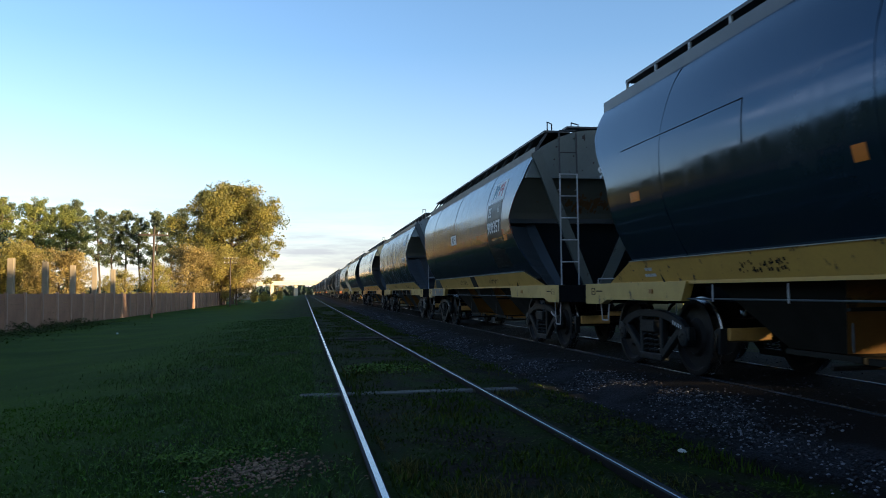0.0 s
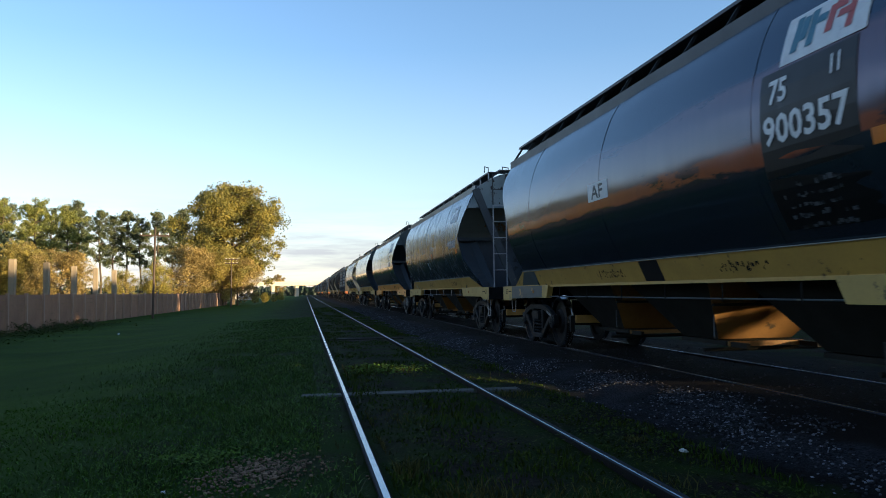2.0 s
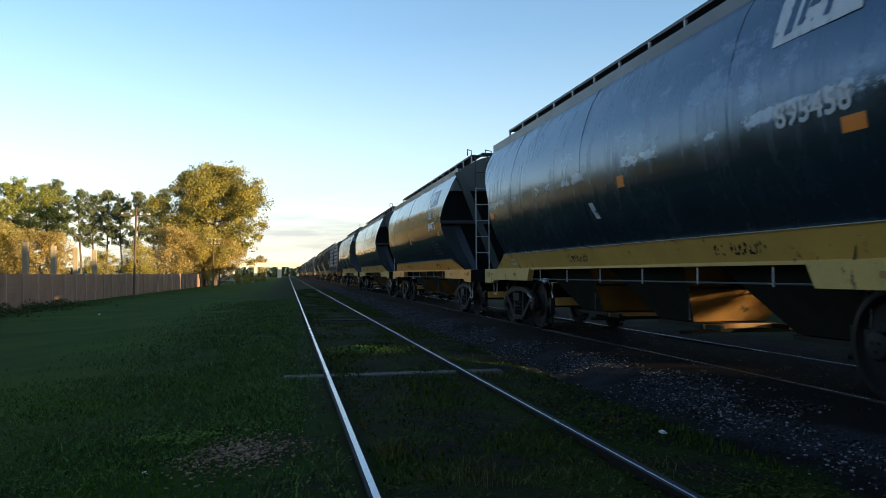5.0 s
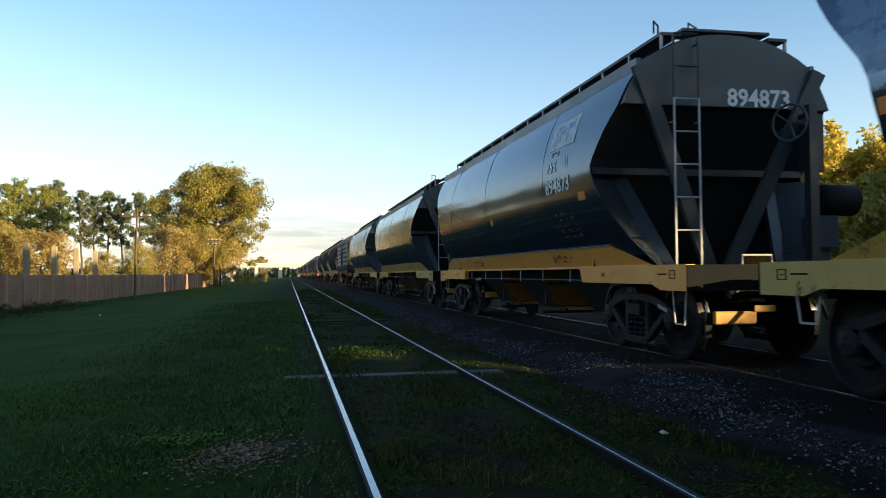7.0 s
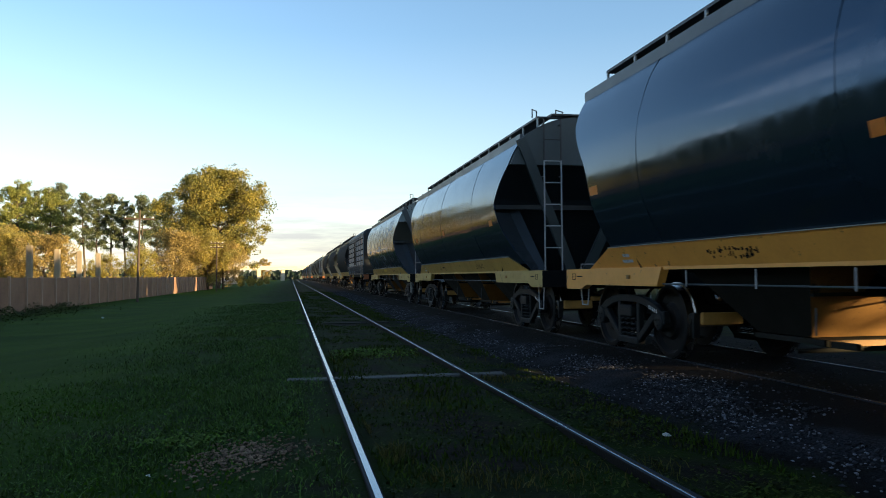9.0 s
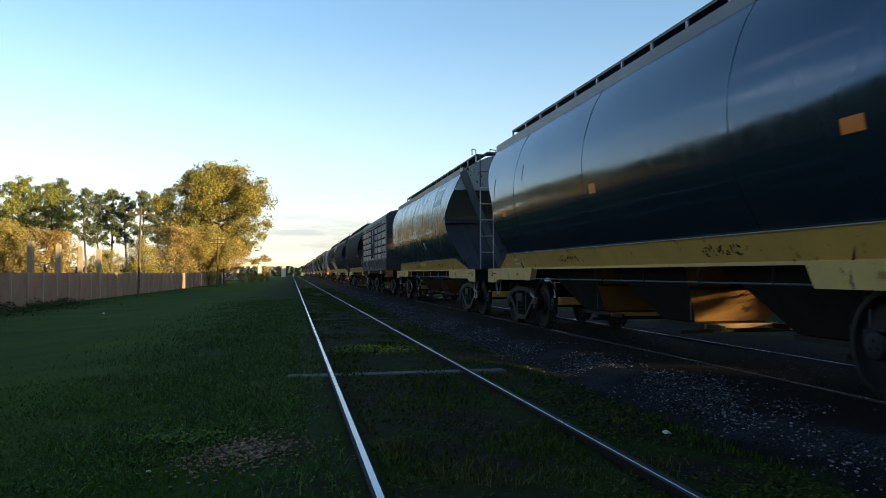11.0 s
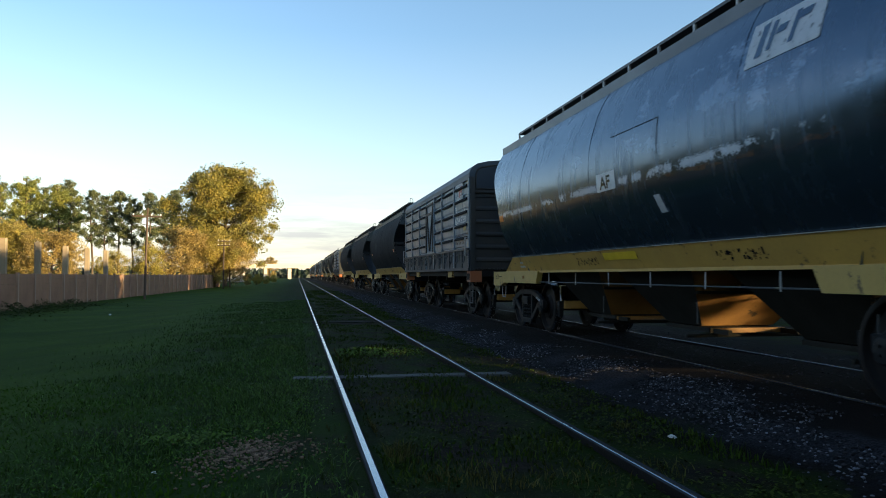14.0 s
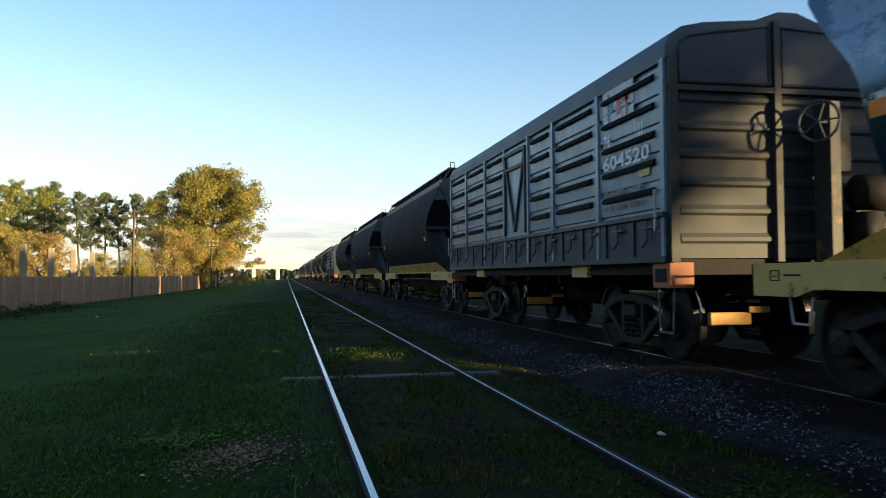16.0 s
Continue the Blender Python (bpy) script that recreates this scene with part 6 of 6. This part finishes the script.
def fence():
    wall = tagged(new("boundary_wall"), "brown concrete panel wall with posts along the field", "wall", kind="structure")
    rng = random.Random(3)
    y, step = -28.0, 2.25
    panel = post = None
    while y < 118:
        x, z = fence_x(y), ground_z(fence_x(y), y)
        if panel is None:
            bm = bmesh.new()
            for k in range(7):
                box(bm, -0.03, 0.03, 0, step, k * 0.245, k * 0.245 + 0.238)
            panel = part("wall_panel", bm, "fence", wall)
            ob = panel
            bm = bmesh.new()
            prism(bm, [(-0.07, -0.07), (0.07, -0.07), (0.07, 0.07), (-0.07, 0.07)], "z", -0.1, 1.78)
            post = part("wall_post", bm, "wall_post", wall)
            po = post
        else:
            ob, po = part("wall_panel", panel.data, "fence", wall), part("wall_post", post.data, "wall_post", wall)
        ob.matrix_basis = pose(x, y, z + rng.uniform(-0.03, 0.02), 0, 0, -1.2)
        po.matrix_basis = pose(x + 0.05, y, z)
        y += step
    pillar = None
    for k, yp in enumerate((20.8, 25.3, 29.7, 34.3, 38.6, 43.1, 47.6, 51.9, 56.3)):
        x = fence_x(yp) - 0.25
        m = pose(x, yp, ground_z(x, yp))
        if pillar is None:
            bm = bmesh.new()
            box(bm, -0.14, 0.14, -0.14, 0.14, -0.2, 3.36)
            bmesh.ops.bevel(bm, geom=bm.edges[:], offset=0.02, segments=1, affect="EDGES")
            pillar = part("concrete_pillar", bm, "post", None, "", m)
            tagged(pillar, "bare square concrete pillar behind the wall", "pillar", "row of concrete pillars")
        else:
            copy_thing(pillar, m)


def pole(x, y, h, arms, label, lean=0.0):
    z = ground_z(x, y)
    p = tagged(new("utility_pole"), label, "utility pole")
    p.matrix_basis = pose(x, y, z, 0, lean, 0)
    bm = bmesh.new()
    tube(bm, [(0, 0, -0.3), (0, 0, h * 0.5), (0, 0, h)], [0.085, 0.075, 0.06], 10)
    part("pole_shaft", bm, "pole", p)
    for za, half in arms:
        bm = bmesh.new()
        box(bm, -half, half, -0.16, -0.07, za - 0.05, za + 0.05)
        arm = part("crossarm", bm, "pole", p)
        for k in range(4):
            bm = bmesh.new()
            u = -half + 0.1 + k * (2 * half - 0.2) / 3
            tube(bm, [(u, -0.115, za + 0.05), (u, -0.115, za + 0.10), (u, -0.115, za + 0.17)], [0.02, 0.045, 0.035], 8)
            part("insulator", bm, "white", arm)
    return p


# ---- trees ----
def tree_meshes(seed, height, spread, bare, leaf_count, leaf, clumps, bushy=False, twigs=3, clump=0.2, girth=0.018, thin=0.5):
    """Trunk with limbs and twigs, and a crown of many leaf sprays round the twig ends."""
    rng = random.Random(seed)
    bm = bmesh.new()
    ends = []
    bend = [Vector((rng.uniform(-0.03, 0.03) * height * k / 4, rng.uniform(-0.03, 0.03) * height * k / 4, height * 0.9 * k / 4)) for k in range(5)]
    r0 = height * girth
    waist = height * (0.45 + 0.5 * bare)

    def domed(p):      # the crown narrows towards its top
        if p.z <= waist:
            return p
        most = spread * math.sqrt(max(0.03, 1 - ((p.z - waist) / (height * 1.02 - waist)) ** 2))
        flat = math.hypot(p.x, p.y)
        return Vector((p.x * most / flat, p.y * most / flat, p.z)) if flat > most else p
    tube(bm, [bend[0] - Vector((0, 0, 0.3)), *bend[1:]], [r0 * 1.3, r0, r0 * 0.75, r0 * 0.5, r0 * 0.2], 8)
    for i in range(clumps):
        k = bare + (1 - bare) * (i + 0.5) / clumps * 0.95
        at = k * 4
        j = min(int(at), 3)
        p = bend[j].lerp(bend[j + 1], at - j)
        a = i * 2.4 + rng.uniform(-0.5, 0.5)
        u = (k - bare) / max(1e-3, 1 - bare)      # widest below the middle of the crown
        reach = spread * (0.25 + 0.8 * math.sin(math.pi * min(1.0, u * 0.82 + 0.18))) * rng.uniform(0.5, 1.08)
        q = p + Vector((math.cos(a) * reach, math.sin(a) * reach, reach * rng.uniform(0.15, 0.7)))
        q.z = min(q.z, height * 0.97)
        q = domed(q)
        mid = p.lerp(q, 0.5) + Vector((0, 0, -0.06 * reach))
        tube(bm, [p, mid, q], [r0 * 0.45, r0 * 0.28, r0 * 0.08], 5, cap=False)
        ends += [(q, rng.uniform(0.7, 1.3)), (mid.lerp(q, 0.45), 0.9)]
        for _ in range(twigs):
            s = p.lerp(q, rng.uniform(0.35, 0.95))
            e = s + Vector((rng.gauss(0, 1), rng.gauss(0, 1), rng.gauss(0.35, 0.7))) * spread * 0.2
            e.z = min(e.z, height)
            e = domed(e)
            tube(bm, [s, e], [r0 * 0.14, r0 * 0.05], 4, cap=False)
            ends.append((e, rng.uniform(0.5, 1.15)))
        if bushy:
            ends.append((mid, 0.9))
    ends.append((bend[4], 0.9))
    trunk = bpy.data.meshes.new("trunk")
    bm.to_mesh(trunk)
    bm.free()
    trunk.materials.append(M["bark"])
    verts, faces = [], []
    size = spread * clump
    for _ in range(leaf_count):
        c, w = ends[rng.randrange(len(ends))]
        d = Vector((rng.gauss(0, 1), rng.gauss(0, 1), rng.gauss(0, 0.8)))
        p = c + d.normalized() * (rng.random() ** 0.6) * size * w
        s = leaf * rng.uniform(0.6, 1.4)
        n1 = Vector((rng.gauss(0, 1), rng.gauss(0, 1), rng.gauss(0, 1))).normalized()
        t = n1.orthogonal().normalized()
        t = (t * math.cos(d.x * 5) + n1.cross(t) * math.sin(d.x * 5)).normalized()
        b = n1.cross(t)
        o = len(verts)
        verts += [tuple(p - t * s), tuple(p + b * s * thin), tuple(p + t * s), tuple(p - b * s * thin)]
        faces.append((o, o + 1, o + 2, o + 3))
    crown = bpy.data.meshes.new("crown")
    crown.from_pydata(verts, [], faces)
    return trunk, crown


def tree(name, meshes, mat, at, label, category="tree", group=""):
    t = tagged(new(name), label, category, group)
    t.matrix_basis = at
    part("trunk", meshes[0], "bark", t)
    me = meshes[1]
    if not me.materials:
        me.materials.append(M[mat])
    part("crown", me, mat, t)
    return t


def trees():
    big = tree_meshes(1, 17.6, 9.2, 0.18, 80000, 0.15, 34, twigs=6, clump=0.16)
    tree("broadleaf_tree", big, "leaf_big", pose(-10.9, 122, -0.4, 0, 0, 20), "large broad tree with golden autumn leaves")
    tall = [tree_meshes(10 + k, 20.5, 3.2, 0.40, 9500, 0.15, 20, twigs=4, clump=0.22, girth=0.010) for k in range(4)]
    rng = random.Random(12)
    row = [(-58 + k * 2.5 + rng.uniform(-1, 1), 150 + k * 1.9 + rng.uniform(-6, 6)) for k in range(17)]
    for k, (x, y) in enumerate(row):
        m = pose(x, y, -0.4, 0, 0, rng.uniform(0, 360)) @ Matrix.Scale(rng.uniform(0.88, 1.08), 4)
        tree("tall_tree", tall[k % 4], "leaf_tall", m, "tall dark tree with a bare lower trunk", group="row of tall trees")
    fresh = tree_meshes(22, 20.0, 3.6, 0.14, 16000, 0.15, 26, twigs=4, clump=0.22, girth=0.011)
    for x, y, s, r in ((-49.5, 139, 0.96, 0), (-45.2, 141, 1.0, 130), (-40.6, 144, 0.95, 250)):
        tree("tall_tree", fresh, "leaf_fresh", pose(x, y, -0.4, 0, 0, r) @ Matrix.Scale(s, 4), "tall slender yellow-green tree lit by low sun", group="row of tall trees")
    mid = [tree_meshes(30 + k, 11, 4.2, 0.16, 22000, 0.13, 22, True, thin=0.35) for k in range(2)]
    for x, y, s, r in ((-48, 112, 0.92, 0), (-42, 110, 0.85, 81), (-36.5, 108, 0.80, 200)):
        tree("broadleaf_tree", mid[int(r) % 2], "leaf_willow", pose(x, y, -0.4, 0, 0, r) @ Matrix.Scale(s, 4), "tan-green willow tree lit by low sun", group="trees behind the wall")
    bush = [tree_meshes(50 + k, 6.0, 3.4, 0.05, 15000, 0.10, 22, True, twigs=4, thin=0.35) for k in range(3)]
    for x, y, s, r, mat in ((-26.5, 79, 1.05, 0, 0), (-22.0, 76, 0.95, 60, 1), (-30, 78, 0.9, 100, 0), (-19, 105, 0.85, 30, 2), (-23, 103, 0.75, 75, 0), (-15.5, 110, 1.35, 10, 1), (-11.4, 112, 1.3, 140, 0), (-9.4, 113, 1.1, 40, 1), (-13, 116, 1.3, 240, 2), (-36, 80, 1.15, 20, 2), (-42, 84, 1.2, 120, 1)):
        tree("bush", bush[mat], ("leaf_gold", "leaf_willow", "leaf_green")[mat], pose(x, y, -0.4, 0, 0, r) @ Matrix.Scale(s, 4), "golden willow bush lit by low sun", "bush", "bushes behind the wall")
    tree("broadleaf_tree", mid[0], "leaf_gold", pose(-11.5, 332, -0.4, 0, 0, 50) @ Matrix.Scale(0.86, 4), "small golden tree behind the bridge")
    for x, y, s, r in ((-8.0, 128, 0.3, 0), (-6.8, 134, 0.26, 40), (-5.6, 142, 0.24, 80), (-7.4, 150, 0.3, 90), (-5.0, 165, 0.28, 20)):
        tree("bush", bush[2], "leaf_green", pose(x, y, -0.4, 0, 0, r) @ Matrix.Scale(s, 4), "low dark hedge bush beside the line", "bush", "bushes beside the line")
    # trees over the wall beside and behind the eye, which the wagons mirror; their shade is put into the leaf colour
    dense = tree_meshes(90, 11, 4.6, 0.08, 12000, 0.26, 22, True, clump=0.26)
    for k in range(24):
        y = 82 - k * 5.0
        tree("dark_tree", dense, "leaf_dark", pose(-33 - 4 * (k % 3), y, -0.4, 0, 0, 57 * k) @ Matrix.Scale(0.95 + 0.14 * (k % 3), 4), "dense tree behind the wall, shade put into its leaf colour", group="dark trees behind the wall")
    # the far side of the train
    side = tree_meshes(70, 9.8, 3.5, 0.34, 14000, 0.16, 22, True)
    rng = random.Random(5)
    spots = [(27 + rng.uniform(-2.5, 3), 44 - k * 4.6 + rng.uniform(-1, 1), rng.uniform(0.92, 1.08), 67 * k) for k in range(23)]
    # crowns of unseen trees, their lower edges set to shape the sun
    high = tree_meshes(75, 10.2, 3.6, 0.665, 9000, 0.15, 15, True)
    fringe = tree_meshes(76, 10.2, 3.6, 0.43, 11000, 0.15, 20, True)
    hedge = tree_meshes(53, 6.0, 3.4, 0.05, 11000, 0.19, 22, True, twigs=4)
    for k in range(34):      # an added hedge that blocks low sun, with one gap for light
        y = 46 - k * 2.6
        if -9.8 < y < -4.0:
            continue
        tree("hedge_bush", hedge, "leaf_green", pose(24 + rng.uniform(-0.6, 0.6), y, 0, 0, 0, 83 * k) @ Matrix.Scale(rng.uniform(0.66, 0.74) * (1 if -13 < y < -9.8 else 1.22), 4), "green hedge bush beyond the train, added to block low sun", "bush", "hedge beyond the train")
    for y, s in ((-9.9, 0.76), (-7.0, 0.50), (-4.9, 0.50)):
        tree("hedge_bush", hedge, "leaf_green", pose(24, y, 0, 0, 0, 40 * y) @ Matrix.Scale(s, 4), "low hedge bush beyond the train, added to trim the sun", "bush", "hedge beyond the train")
    tree("hedge_bush", hedge, "leaf_green", pose(24.2, -1.6, 0, 0, 0, 140) @ Matrix.Scale(0.8, 4), "green hedge bush beyond the train, added to block low sun", "bush", "hedge beyond the train")
    # unseen trees added to dapple the sun on the wagon ends
    for x, y, r in ((29.5, -7.4, 15), (30.0, -4.2, 100), (29.0, -14.4, 200)):
        tree("broadleaf_tree", fringe, "leaf_amber", pose(x, y, 0, 0, 0, r) @ Matrix.Scale(1.05, 4), "yellow autumn tree lit by low sun", group="trees beyond the train")
    for x, y, s, r in spots:
        tree("broadleaf_tree", high if -18 < y < -13.5 or -11 < y < -10 else fringe if -13.5 < y < -4.5 else side, "leaf_amber", pose(x, y, 0, 0, 0, r) @ Matrix.Scale(s * (0.86 if y > 15 else 1), 4), "yellow autumn tree lit by low sun", group="trees beyond the train")


# ---- far off: the road bridge, sheds ----
def distance():
    b = tagged(new("road_bridge"), "pale concrete road bridge over the line, sunlit", "bridge")
    b.matrix_basis = pose(0, 300, 0, 0, 0, 4)
    bm = bmesh.new()
    box(bm, -27, 60, -4, 4, 4.0, 4.9)
    part("deck", bm, "bridge", b)
    bm = bmesh.new()
    box(bm, -27, 60, -4.1, -3.9, 4.9, 5.5)
    part("parapet", bm, "bridge", b)
    for x in (-21, -12, -3.2, 10.5, 22, 34):
        bm = bmesh.new()
        box(bm, x - 0.6, x + 0.6, -3, 3, -0.5, 4.0)
        part("pier", bm, "bridge", b)
    s = tagged(new("trackside_house"), "low pale plastered house beside the line", "house")
    s.matrix_basis = pose(-17.5, 205, -0.4)
    bm = bmesh.new()
    box(bm, -4, 4, -3, 3, 0, 2.9)
    wall = part("wall", bm, "plaster", s)
    bm = bmesh.new()
    prism(bm, [(-4.4, 2.9), (4.4, 2.9), (0, 4.2)], "y", -3.3, 3.3)
    part("roof", bm, "fence", s)
    for x in (-2.2, 1.6):
        bm = bmesh.new()
        box(bm, x - 0.5, x + 0.5, -3.05, -2.9, 1.0, 2.1)
        part("window", bm, "glass", s)


def far_woods():
    """A low dark belt of trees behind the bridge, in one mesh."""
    rng = random.Random(33)
    verts, faces = [], []
    for _ in range(22000):
        x, y = rng.uniform(-420, 420), rng.uniform(430, 470)
        z = rng.random() ** 1.3 * (5 + 3 * noise.noise((x * 0.03, 0, 4)) + 2 * noise.noise((x * 0.2, 0, 9)))
        s = rng.uniform(0.6, 1.3)
        a = rng.uniform(0, math.tau)
        o = len(verts)
        verts += [(x - s * math.cos(a), y - s * math.sin(a), z - 0.3 * s), (x, y, z - s), (x + s * math.cos(a), y + s * math.sin(a), z + 0.3 * s), (x, y, z + s)]
        faces.append((o, o + 1, o + 2, o + 3))
    me = bpy.data.meshes.new("far_woods")
    me.from_pydata(verts, [], faces)
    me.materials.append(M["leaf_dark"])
    tagged(new("far_woods", me), "far belt of dark trees on the horizon", "trees", kind="stuff")


far_woods()
ground()
tracks()
fence()
pole(-10.4, 56.5, 6.35, ((5.75, 1.0),), "weathered wooden utility pole with crossarm", 1.2)
pole(-8.75, 96.0, 5.9, ((5.75, 0.75), (5.25, 0.75)), "wooden utility pole with two crossarms", 0.4)
trees()
distance()
vegetation()
build_train()


# ---- what moves ----
def motions():
    """The whole train rolls towards -y; every wheelset turns with it."""
    turn = math.degrees(SPEED / WHEEL_R)
    for wagon, y in TRAIN:
        walk(wagon, [(t, pose(TRACK_X, y - SPEED * t, RAIL_Z)) for t in (0.0, 4.0, 8.0, 12.0, 16.0)])
        if not -20 < y < 150:
            continue
        for b in wagon.children:
            if b.name.split(".")[0] != "bogie":
                continue
            for w in b.children:
                if w.name.split(".")[0] == "wheelset":
                    at = w.location.copy()
                    walk(w, [(k / 10, pose(at.x, at.y, at.z, turn * k / 10)) for k in range(161)])


motions()
